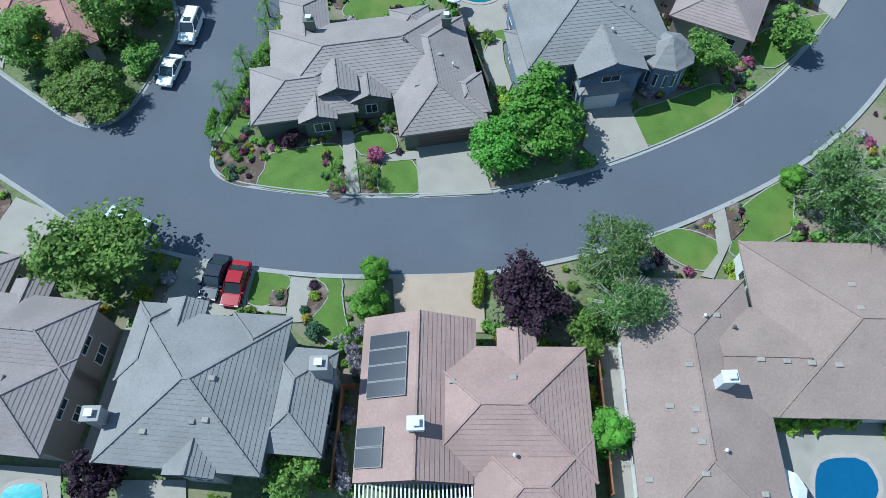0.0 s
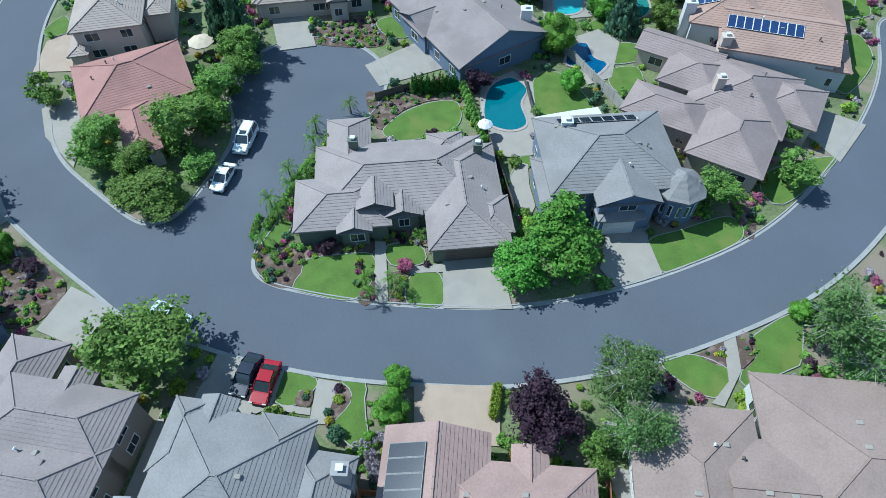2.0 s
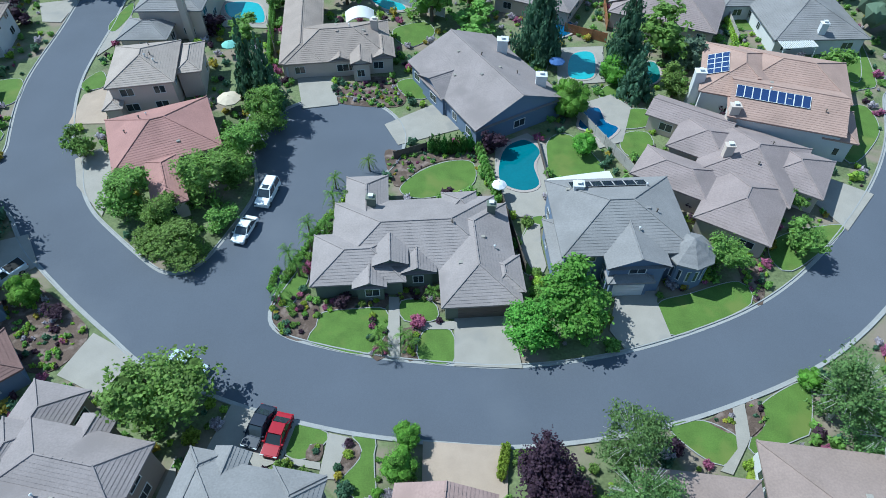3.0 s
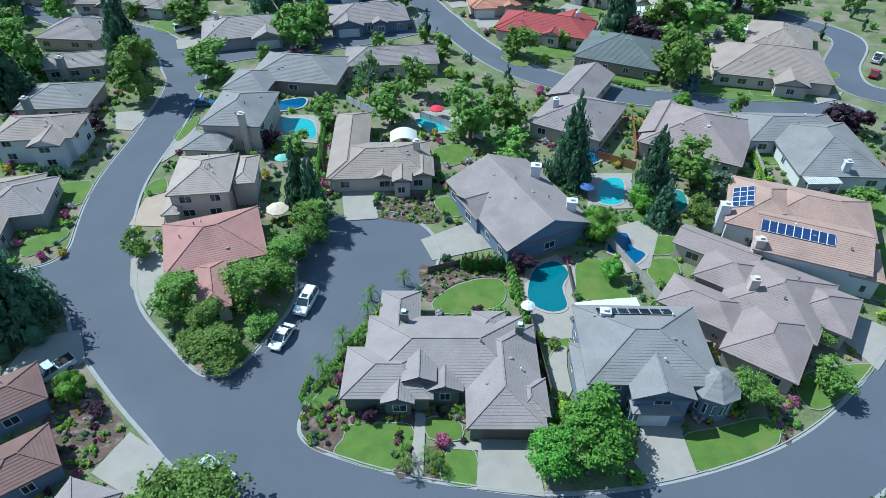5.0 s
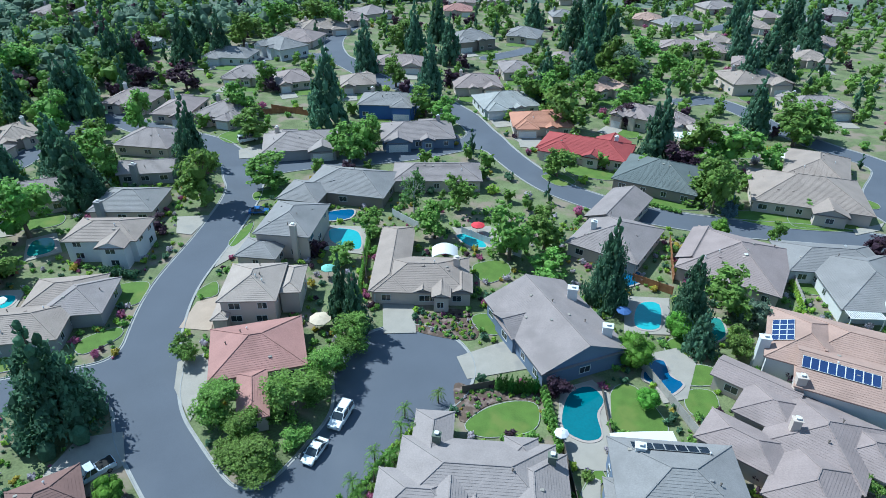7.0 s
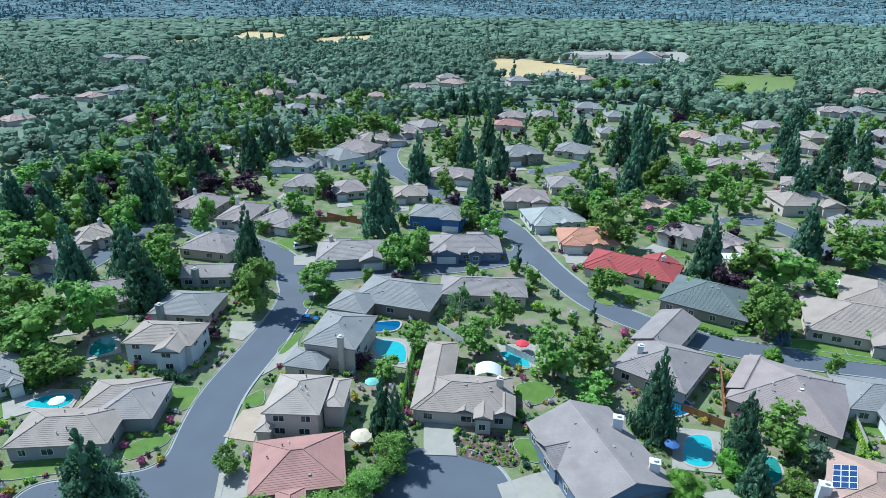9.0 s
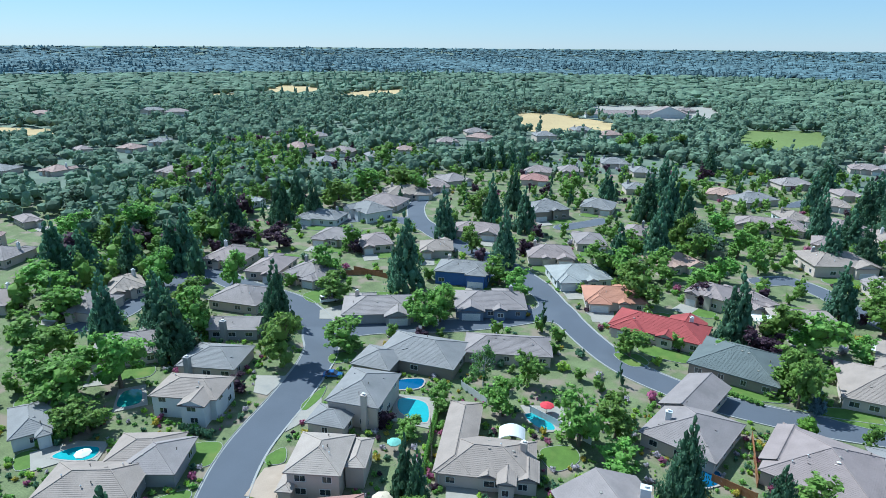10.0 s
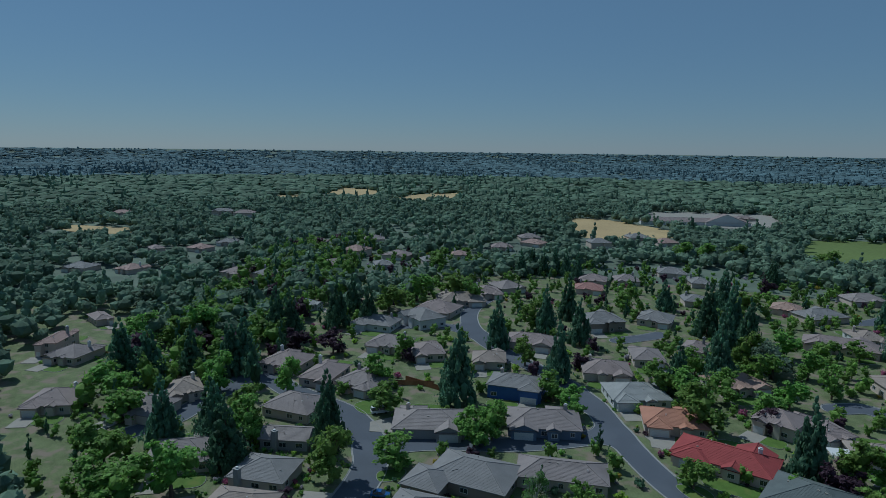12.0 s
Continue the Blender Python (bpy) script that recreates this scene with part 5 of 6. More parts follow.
plant('broad', -194.9, 169.6, 14, 8)
plant('broad', -206.5, 163.6, 15, 9)
plant('broad', -196.0, 181.5, 16, 9)
plant('broad', 11.7, 223.5, 14, 7)
plant('broad', 7.9, 241.3, 16, 6)
plant('broad', -118.0, 287.4, 14, 6)
plant('broad', 8.4, 323.6, 14, 8)
plant('broad', 47.7, 270.4, 9, 5)
plant('broad', -108.7, 197.0, 11, 5)
plant('broad', 49.7, 161.7, 8, 4)
plant('broad', 63.8, 204.5, 9, 5)
plant('broad', -153.3, 112.6, 12, 7)
plant('broad', -169.3, 122.2, 14, 8)
plant('oak', 16.7, 236.1, 16, 8)
plant('oak', 13.0, 247.0, 14, 8)
plant('oak', -239.2, 235.6, 15, 9)
plant('oak', -230.9, 201.7, 15, 10)
plant('oak', -213.6, 221.6, 14, 9)
plant('oak', -253.6, 205.3, 15, 10)
plant('plum', -149.0, 185.6, 10, 6)
plant('plum', -135.3, 190.2, 10, 6)
plant('plum', -45.9, 214.7, 7, 4)
plant('plum', 25.9, 157.4, 8, 5)
plant('plum', 21.2, 381.0, 10, 5)
plant('plum', 13.2, 188.5, 7, 4)
plant('pine', 3.4, 275.8, 27, 6)
plant('pine', -6.0, 281.0, 24, 6)
plant('pine', 9.5, 268.0, 22, 5)
plant('pine', -0.3, 332.4, 22, 6)
plant('pine', 66.8, 258.5, 20, 6)
plant('pine', 80.9, 374.4, 20, 6)
plant('broad', -32.8, 51.6, 4.0, 2.4)
plant('broad', -40.0, 51.2, 5.5, 3.0)
plant('broad', -33.0, 59.4, 6.0, 2.8)
plant('broad', -40.6, 47.6, 3.2, 2.4)
plant('broad', -32.4, 67.8, 5.5, 2.6)
plant('broad', 2.0, 205.0, 12, 6)
plant('broad', 20.0, 208.0, 11, 6)
plant('broad', 28.0, 240.0, 12, 6)
plant('broad', 22.0, 262.0, 12, 7)
plant('broad', -8.0, 226.0, 11, 6)
plant('broad', 35.0, 262.0, 10, 6)

# hedges: ends, radius, height, leaf
HEDGES.append(((-1.1, 68.9), (1.9, 58.4), 0.8, 1.8, 'broad'))
HEDGES.append(((-107.5, 68.6), (-102.5, 78.1), 0.9, 1.7, 'broad'))
HEDGES.append(((-85.6, 82.3), (-79.1, 82.3), 1.0, 1.8, 'pine'))
HEDGES.append(((3.3, 25.0), (2.9, 22.3), 0.6, 1.2, 'lime'))
HEDGES.append(((21.9, 46.6), (27.7, 47.6), 0.6, 0.8, 'lime'))
HEDGES.append(((25.9, 25.0), (29.1, 26.3), 0.55, 0.8, 'lime'))
HEDGES.append(((-22.9, 43.9), (-19.8, 54.2), 0.7, 0.9, 'broad'))
HEDGES.append(((-19.8, 54.2), (-17.0, 59.4), 0.7, 0.9, 'lime'))
HEDGES.append(((10.3, 63.4), (17.2, 62.2), 0.7, 1.0, 'broad'))
HEDGES.append(((42.2, 108.0), (41.8, 97.6), 0.7, 1.2, 'lime'))
HEDGES.append(((-51.4, 154.7), (-33.1, 161.5), 0.9, 1.0, 'yellow'))
HEDGES.append(((14.9, 136.7), (24.2, 133.1), 0.9, 1.0, 'broad'))
HEDGES.append(((-9.3, 18.8), (-7.3, 19.8), 0.6, 1.0, 'flower'))
HEDGES.append(((-8.0, 18.0), (-7.4, 16.2), 0.7, 1.4, 'flower'))
HEDGES.append(((-8.9, 10.6), (-8.1, 7.2), 0.7, 1.5, 'flower'))
HEDGES.append(((-35.9, 86.1), (-41.1, 108.8), 0.7, 1.6, 'broad'))
HEDGES.append(((-24.2, 42.3), (-24.1, 45.3), 0.5, 0.8, 'broad'))
HEDGES.append(((-38.8, 54.0), (-41.4, 47.5), 0.8, 1.0, 'broad'))
HEDGES.append(((26.9, 10.9), (32.4, 11.0), 1.0, 1.2, 'lime'))


LINES = street_network()
ROADPTS = np.array([(*p, w / 2) for _, w, l in LINES for p in l])


def free(x, y, r, houses=True):
    if (np.hypot(ROADPTS[:, 0] - x, ROADPTS[:, 1] - y) < ROADPTS[:, 2] + r).any() or math.hypot(x - COURT[0], y - COURT[1]) < COURT[2] + r:
        return False
    if houses and any(inside(x, y, f) for f in FOOTPRINTS if abs(f[0][0] - x) < 40 and abs(f[0][1] - y) < 40):
        return False
    return not any(inside(x, y, p) for p in PATCHES if abs(p[0][0] - x) < 30 and abs(p[0][1] - y) < 30)


# ---- cars ----
PAINT = {"red": (0.30, 0.006, 0.018), "black": (0.012, 0.018, 0.035), "white": (0.72, 0.73, 0.74), "silver": (0.45, 0.52, 0.60), "blue": (0.03, 0.10, 0.28)}
for key, c in PAINT.items():
    surface("paint_" + key, c, 0.22, 0.03, 1, 30, 0.0, metal=0.0, spec=0.6)
surface("rubber", (0.02, 0.02, 0.02), 0.9, 0.1, 2, 20, 0.1)
surface("chrome", (0.6, 0.6, 0.6), 0.25, 0.05, 2, 20, 0.0, metal=1.0)
surface("lamp_red", (0.35, 0.02, 0.02), 0.2, 0.05, 2, 20, 0.0)


def prism(bm, profile, half, taper=1.0, m=None):
    """A side profile of (x, z) swept across the width; taper narrows the upper points."""
    zs = [z for _, z in profile]
    lo, hi = min(zs), max(zs)
    rings = []
    for s in (-1, 1):
        rings.append([bm.verts.new((x, s * half * (1 - (1 - taper) * (z - lo) / (hi - lo)), z)) for x, z in profile])
    n = len(profile)
    bm.faces.new(rings[0]), bm.faces.new(rings[1][::-1])
    for i in range(n):
        bm.faces.new((rings[0][i - 1], rings[1][i - 1], rings[1][i], rings[0][i]))
    bmesh.ops.recalc_face_normals(bm, faces=bm.faces[:])


def car(x, y, turn, kind, paint, label):
    """A parked car, nose towards local +x."""
    L, Wd, H = {"sedan": (4.6, 1.8, 1.42), "suv": (5.0, 1.95, 1.85), "wagon": (4.8, 1.85, 1.7), "pickup": (5.5, 1.95, 1.8), "van": (5.4, 2.0, 2.1)}[kind]
    root = tagged(new("car" if kind != "pickup" else "pickup_truck"), label, "car")
    root.matrix_world = pose(x, y, 0.14, 0, 0, turn)
    a, b = -L / 2, L / 2
    belt = H * 0.56
    bm = bmesh.new()
    prism(bm, [(a + 0.05, 0.28), (b - 0.1, 0.25), (b, 0.5), (b - 0.06, belt * 0.84), (b - L * 0.25, belt), (a + 0.15, belt * 1.02), (a, belt * 0.9)], Wd / 2, 0.93)
    bmesh.ops.bevel(bm, geom=bm.edges[:], offset=0.07, segments=2, affect="EDGES")
    body = part("body", bm, "paint_" + paint, root)
    c0, c1, r0, r1 = {"sedan": (-0.40, 0.26, -0.20, 0.06), "suv": (-0.48, 0.26, -0.44, 0.10), "wagon": (-0.48, 0.27, -0.40, 0.10), "pickup": (-0.10, 0.28, -0.06, 0.13), "van": (-0.49, 0.40, -0.47, 0.26)}[kind]
    bm = bmesh.new()
    prism(bm, [(L * c0, belt - 0.06), (L * c1, belt - 0.06), (L * r1, H - 0.06), (L * r0, H - 0.06)], Wd / 2 - 0.07, 0.82)
    bmesh.ops.bevel(bm, geom=bm.edges[:], offset=0.05, segments=2, affect="EDGES")
    part("window_glass", bm, "glass", root, "dark tinted car windows")
    bm = bmesh.new()
    box(bm, L * r0 - 0.03, -Wd * 0.41, H - 0.1, L * r1 + 0.05, Wd * 0.41, H)
    bmesh.ops.bevel(bm, geom=bm.edges[:], offset=0.05, segments=2, affect="EDGES")
    part("car_roof", bm, "paint_" + paint, root)
    for px, sx in ((c0, r0), (c1, r1), ((c0 + c1) / 2, (r0 + r1) / 2)):
        for s in (-1, 1):
            bm = bmesh.new()
            tube(bm, (L * px, s * (Wd / 2 - 0.09), belt - 0.05), (L * sx, s * (Wd * 0.405), H - 0.05), 0.055, 0.05, 5)
            part("pillar", bm, "paint_" + paint, root)
    if kind == "pickup":
        bm = bmesh.new()
        box(bm, a + 0.12, -Wd * 0.4, belt - 0.02, -L * 0.12, Wd * 0.4, belt + 0.035)
        part("load_bed", bm, "rubber", root, "dark open load bed")
    if kind in ("suv", "wagon"):
        for s in (-1, 1):
            bm = bmesh.new()
            tube(bm, (L * r0, s * Wd * 0.36, H + 0.05), (L * r1, s * Wd * 0.36, H + 0.05), 0.025, 0.025, 5)
            part("roof_rail", bm, "chrome", root)
        bm = bmesh.new()
        box(bm, L * (r1 - 0.16), -0.42, H + 0.002, L * (r1 - 0.02), 0.42, H + 0.012)
        part("sunroof", bm, "glass", root)
    for wx in (a + L * 0.19, b - L * 0.19):
        for s in (-1, 1):
            bm = bmesh.new()
            tube(bm, (wx, s * (Wd / 2 - 0.21), 0.2), (wx, s * (Wd / 2 + 0.01), 0.2), 0.34, 0.34, 16)
            w = part("wheel", bm, "rubber", root)
            bm = bmesh.new()
            tube(bm, (wx, s * (Wd / 2 - 0.05), 0.2), (wx, s * (Wd / 2 + 0.02), 0.2), 0.22, 0.2, 12)
            part("rim", bm, "chrome", w)
    for s in (-1, 1):
        for px, nm, mt in ((b - 0.09, "headlight", "chrome"), (a + 0.06, "tail_light", "lamp_red")):
            bm = bmesh.new()
            box(bm, px - 0.06, s * Wd * 0.37 - 0.18, belt * 0.66, px + 0.06, s * Wd * 0.37 + 0.18, belt * 0.84)
            part(nm, bm, mt, root)
        bm = bmesh.new()
        box(bm, L * c1 - 0.25, s * (Wd / 2 + 0.08) - 0.1, belt, L * c1 - 0.12, s * (Wd / 2 + 0.08) + 0.1, belt + 0.14)
        part("wing_mirror", bm, "paint_" + paint, root)
    TAKEN.append((x, y, 2.5))


car(-29.7, 51.0, 260, "sedan", "white", "white sedan parked at the kerb")
car(-28.5, 57.6, 264, "suv", "white", "white sport utility vehicle with roof rails")
car(-18.8, 24.6, -98, "sedan", "red", "red car parked on a driveway")
car(-20.8, 25.3, -101, "sedan", "black", "dark blue sedan parked on a driveway")
car(-56.0, 41.5, 239, "pickup", "silver", "silver pickup truck parked on a driveway")
car(-91.4, 150.7, 43, "van", "white", "white van parked before a house")
car(-30.2, 31.6, -24, "sedan", "silver", "pale silver car parked in tree shade")
car(-68.3, 111.7, 20, "sedan", "blue", "blue car parked on a driveway")
car(81.9, 157.3, 60, "pickup", "white", "white truck parked along the street")
car(78.0, 148.1, 60, "sedan", "red", "dark red car parked along the street")
car(-25.9, 187.6, 10, "sedan", "red", "dark red car on a driveway")


# ---- solar panels, chimneys, garden structures ----
PITCHES[0] = 0.40

def solar(i, x, y, w, d, nu, nv, mat, label):
    """Panels lying on the roof of house i, about the world place (x, y)."""
    root, wings = HOUSES[i]
    c = root.matrix_world.inverted() @ Vector((x, y, 0))
    arr = tagged(new("solar_array"), label, "solar panels")
    arr.matrix_world = root.matrix_world
    high = lambda u, v: max(roof_height(q, u, v) for q in wings)
    z0, e = high(c.x, c.y), 0.05
    gu, gv = (high(c.x + e, c.y) - high(c.x - e, c.y)) / (2 * e), (high(c.x, c.y + e) - high(c.x, c.y - e)) / (2 * e)
    top = lambda u, v: z0 + gu * (u - c.x) + gv * (v - c.y) + 0.06
    for a in range(nu):
        for b in range(nv):
            u0, u1 = c.x - w / 2 + w * (a + 0.03) / nu, c.x - w / 2 + w * (a + 0.97) / nu
            v0, v1 = c.y - d / 2 + d * (b + 0.03) / nv, c.y - d / 2 + d * (b + 0.97) / nv
            bm = bmesh.new()
            q = [(u0, v0), (u1, v0), (u1, v1), (u0, v1)]
            lo = [bm.verts.new((u, v, top(u, v) + 0.05)) for u, v in q]
            hi = [bm.verts.new((u, v, top(u, v) + 0.13)) for u, v in q]
            bm.faces.new(hi), bm.faces.new(lo[::-1])
            for k in range(4):
                bm.faces.new((lo[k - 1], lo[k], hi[k], hi[k - 1]))
            panel = part("panel", bm, mat, arr)
            bm = bmesh.new()
            for k in range(4):
                tube(bm, (*q[k - 1], top(*q[k - 1]) + 0.13), (*q[k], top(*q[k]) + 0.13), 0.035, 0.035, 4)
            part("panel_frame", bm, "white_trim" if mat == "solar_blue" else "kerb", panel)


def on_house(i, u, v):
    return (HOUSES[i][0].matrix_world @ Vector((u, v, 0))).xy


solar(25, -4.6, 15.5, 3.3, 5.2, 1, 4, "solar", "black solar heating panels on a rose roof")
solar(25, -5.9, 9.3, 2.2, 3.0, 1, 2, "solar", "two black solar heating panels on a roof")
solar(1, 15.0, 57.1, 9.5, 1.6, 7, 1, "solar", "row of black solar panels on a grey roof")
solar(3, *on_house(3, -10.6, 2.4), 2.9, 5.6, 3, 4, "solar_blue", "blue solar panels in pale frames on a tan roof")
solar(3, *on_house(3, -3.2, -5.4), 9.8, 1.9, 9, 1, "solar_blue", "long row of blue solar panels on a tan roof")

chimney((-25.7, 11.6), 6.6, "wall_grey", 1.2)
chimney((-9.4, 14.8), 7.0, "wall_grey", 1.2)
chimney((-2.3, 10.5), 5.9, "white_trim", 1.1)
chimney((21.1, 13.3), 6.0, "white_trim", 1.0)
chimney((-13.7, 53.5), 5.0, "wall_olive", 1.0)
chimney((1.0, 53.4), 5.0, "wall_olive", 1.0)
chimney((1.8, 88.2), 6.5, "white_trim", 1.6)
chimney((7.6, 79.7), 6.0, "white_trim", 1.5)
chimney((-19.4, 94.4), 5.6, "wall_beige", 1.1)
chimney((-51.8, 95.2), 8.0, "wall_beige", 1.1)
chimney((11.3, 55.7), 6.8, "white_trim", 1.2)
chimney((31.5, 65.4), 6.0, "wall_beige", 1.1)
chimney((34.2, 74.2), 6.0, "wall_beige", 1.3)
chimney((5.0, 113.5), 6.0, "white_trim", 1.1)
chimney((-98.8, 99.4), 5.5, "wall_grey", 1.4)
chimney((-103.8, 118.3), 5.5, "wall_grey", 1.4)
chimney((54.5, 99.2), 5.2, "white_trim", 1.1)
chimney((30.9, 82.0), 6.2, "white_trim", 1.5)
chimney((32.7, 107.4), 5.4, "wall_beige", 1.1)


def fence(a, b, mat, label, high=1.8):
    a, b = Vector((*a, 0)), Vector((*b, 0))
    d = b - a
    n = max(1, round(d.length / 2.4))
    root = tagged(new("fence"), label, "fence")
    root.matrix_world = Matrix.Translation(a) @ pose(0, 0, 0, 0, 0, math.degrees(math.atan2(d.y, d.x)))
    s = d.length / n
    for i in range(n + 1):
        bm = bmesh.new()
        box(bm, i * s - 0.06, -0.06, -0.1, i * s + 0.06, 0.06, high + 0.1)
        part("post", bm, mat, root)
    for i in range(n):
        bm = bmesh.new()
        k = 12
        for j in range(k):
            x0 = i * s + 0.06 + (s - 0.12) * j / k
            box(bm, x0 + 0.006, -0.02 - 0.01 * (j % 2), 0.05, x0 + (s - 0.12) / k - 0.006, 0.015, high - 0.03 * (j % 3 == 1))
        box(bm, i * s, 0.015, high - 0.25, (i + 1) * s, 0.06, high - 0.15)
        box(bm, i * s, 0.015, 0.3, (i + 1) * s, 0.06, 0.4)
        tagged(part("fence_panel", bm, mat, root), kind="stuff")


W1 = "weathered orange-brown wooden board fence"
G1 = "pale grey board fence between gardens"
fence((-8.5, 14.8), (-9.0, 6.9), "fence_wood", W1)
fence((-8.5, 14.8), (-6.6, 14.7), "fence_wood", W1)
fence((12.7, 16.7), (12.3, 5.9), "fence_wood", W1)
fence((2.0, 60.5), (5.4, 47.1), "dark_trim", "dark stained wooden garden fence")
fence((-12.8, 66.5), (-8.4, 68.8), "dark_trim", "dark stained wooden garden fence", 1.4)
fence((-38.7, 117.4), (-31.5, 112.6), "white_trim", "white garden wall fence of boards")
fence((-22.0, 112.8), (-8.6, 106.1), "white_trim", "white garden wall fence of boards")
fence((-40.0, 101.1), (-35.5, 89.8), "dark_trim", "dark stained wooden garden fence")
fence((11.2, 82.3), (20.4, 65.3), "fence_grey", G1)
fence((7.5, 71.3), (8.8, 62.0), "dark_trim", "dark low garden fence beside a pool", 1.0)
fence((12.9, 102.5), (19.9, 99.6), "fence_wood", W1)
fence((21.0, 119.0), (20.4, 103.6), "fence_wood", W1)
fence((42.6, 118.6), (42.4, 101.0), "fence_grey", G1)
fence((-97.0, 177.5), (-81.0, 174.2), "fence_wood", W1)
fence((-113.2, 71.0), (-101.8, 78.8), "fence_wood", W1)
fence((-102.0, 170.9), (-86.2, 177.4), "fence_wood", W1)

surface("cloth_beige", (0.52, 0.44, 0.34), 0.9, 0.08, 2, 30, 0.1)
surface("cloth_white", (0.70, 0.70, 0.72), 0.9, 0.08, 2, 30, 0.1)
surface("cloth_blue", (0.06, 0.12, 0.30), 0.9, 0.08, 2, 30, 0.1)
surface("cloth_green", (0.20, 0.45, 0.38), 0.9, 0.08, 2, 30, 0.1)
surface("cloth_red", (0.55, 0.05, 0.07), 0.9, 0.08, 2, 30, 0.1)


def umbrella(x, y, r, tone):
    root = tagged(new("patio_umbrella"), "open %s patio umbrella over a paved terrace" % tone, "umbrella")
    root.matrix_world = pose(x, y, 0.1)
    bm = bmesh.new()
    tube(bm, (0, 0, 0), (0, 0, 2.65), 0.03, 0.025, 8)
    part("pole", bm, "dark_trim", root)
    bm = bmesh.new()
    tube(bm, (0, 0, 0), (0, 0, 0.1), 0.3, 0.26, 12)
    part("base", bm, "dark_trim", root)
    for i in range(8):
        bm = bmesh.new()
        p = [Vector((r * k * math.cos(a), r * k * math.sin(a), z)) for a in (i * math.pi / 4, (i + 1) * math.pi / 4) for k, z in ((1, 2.05), (0.5, 2.4), (0.02, 2.6))]
        vs = [bm.verts.new(q) for q in p]
        bm.faces.new((vs[0], vs[3], vs[4], vs[1])), bm.faces.new((vs[1], vs[4], vs[5], vs[2]))
        v0, v3 = bm.verts.new(p[0] - Vector((0, 0, 0.15))), bm.verts.new(p[3] - Vector((0, 0, 0.15)))
        bm.faces.new((v0, v3, vs[3], vs[0]))
        part("canopy_panel", bm, "cloth_" + tone, root)
        bm = bmesh.new()
        tube(bm, p[0], p[2], 0.012, 0.012, 4)
        part("rib", bm, "dark_trim", root)


for xy, r, tone in (((-39.0, 76.1), 1.9, "beige"), ((2.0, 60.0), 1.0, "white"), ((-43.5, 91.0), 1.4, "green"), ((10.8, 89.8), 1.3, "blue"),
                    ((24.9, 5.8), 1.6, "white"), ((-18.7, 113.7), 1.5, "red"), ((-95.4, 68.1), 1.5, "white")):
    umbrella(*xy, r, tone)


def patio_cover(x, y, turn, w, d, h, slats, arch=0.0):
    root = tagged(new("patio_cover"), "white slatted pergola beside the house" if slats else "white patio cover behind the house", "pergola")
    root.matrix_world = pose(x, y, 0, 0, 0, turn)
    for sx in (-1, 1):
        for sy in (-1, 1):
            bm = bmesh.new()
            box(bm, sx * (w / 2 - 0.2) - 0.07, sy * (d / 2 - 0.2) - 0.07, 0, sx * (w / 2 - 0.2) + 0.07, sy * (d / 2 - 0.2) + 0.07, h)
            part("post", bm, "white_trim", root)
    if slats:
        for sy in (-1, 0, 1):
            bm = bmesh.new()
            box(bm, -w / 2, sy * (d / 2 - 0.2) - 0.05, h, w / 2, sy * (d / 2 - 0.2) + 0.05, h + 0.18)
            part("beam", bm, "white_trim", root)
        n = int(w / 0.3)
        for i in range(n):
            bm = bmesh.new()
            u = -w / 2 + w * (i + 0.5) / n
            box(bm, u - 0.06, -d / 2, h + 0.18, u + 0.06, d / 2, h + 0.3)
            part("slat", bm, "white_trim", root)
    else:
        bm = bmesh.new()
        n = 12
        rows = []
        for i in range(n + 1):
            u = -1 + 2 * i / n
            z = h + arch * (1 - u * u)
            rows.append([bm.verts.new((u * w / 2, s * d / 2, z + k)) for s, k in ((-1, 0), (1, 0), (1, 0.14), (-1, 0.14))])
        for p, q in zip(rows, rows[1:]):
            for k in range(4):
                bm.faces.new((p[k - 1], p[k], q[k], q[k - 1]))
        bm.faces.new(rows[0]), bm.faces.new(rows[-1][::-1])
        bmesh.ops.recalc_face_normals(bm, faces=bm.faces[:])
        part("cover", bm, "white_trim", root)


patio_cover(-2.3, 5.7, 0, 9.5, 3.4, 2.7, True)
patio_cover(-22.9, 100.1, 12, 5.0, 4.0, 2.8, False, 1.0)
patio_cover(12.6, 60.6, 15, 8.5, 2.6, 2.7, False, 0.1)
patio_cover(50.2, 97.0, 10, 6.0, 3.5, 2.7, True)
patio_cover(54.5, 166.3, -25, 5.0, 4.0, 2.7, False, 0.05)
patio_cover(29.4, 176.5, 12, 6.0, 4.5, 2.8, False, 0.05)


def fountain(x, y):
    """A tiered garden fountain: round basin, column and two bowls."""
    root = tagged(new("fountain"), "pale stone tiered fountain on a front lawn", "fountain")
    root.matrix_world = pose(x, y, 0.1)
    for name, rings in (("basin", ((1.7, 0.0), (1.75, 0.5), (1.5, 0.5), (1.45, 0.3), (0.1, 0.3))), ("column", ((0.3, 0.28), (0.16, 0.7), (0.16, 1.5), (0.08, 2.2))),
                        ("bowl", ((0.15, 1.1), (0.85, 1.35), (0.85, 1.42), (0.1, 1.3))), ("bowl", ((0.1, 1.85), (0.5, 2.0), (0.5, 2.06), (0.08, 1.98)))):
        bm = bmesh.new()
        loops = [[bm.verts.new((r * math.cos(i * math.pi / 8), r * math.sin(i * math.pi / 8), z)) for i in range(16)] for r, z in rings]
        for p, q in zip(loops, loops[1:]):
            for i in range(16):
                bm.faces.new((p[i - 1], p[i], q[i], q[i - 1]))
        part(name, bm, "kerb", root)


fountain(-63.7, 135.9)

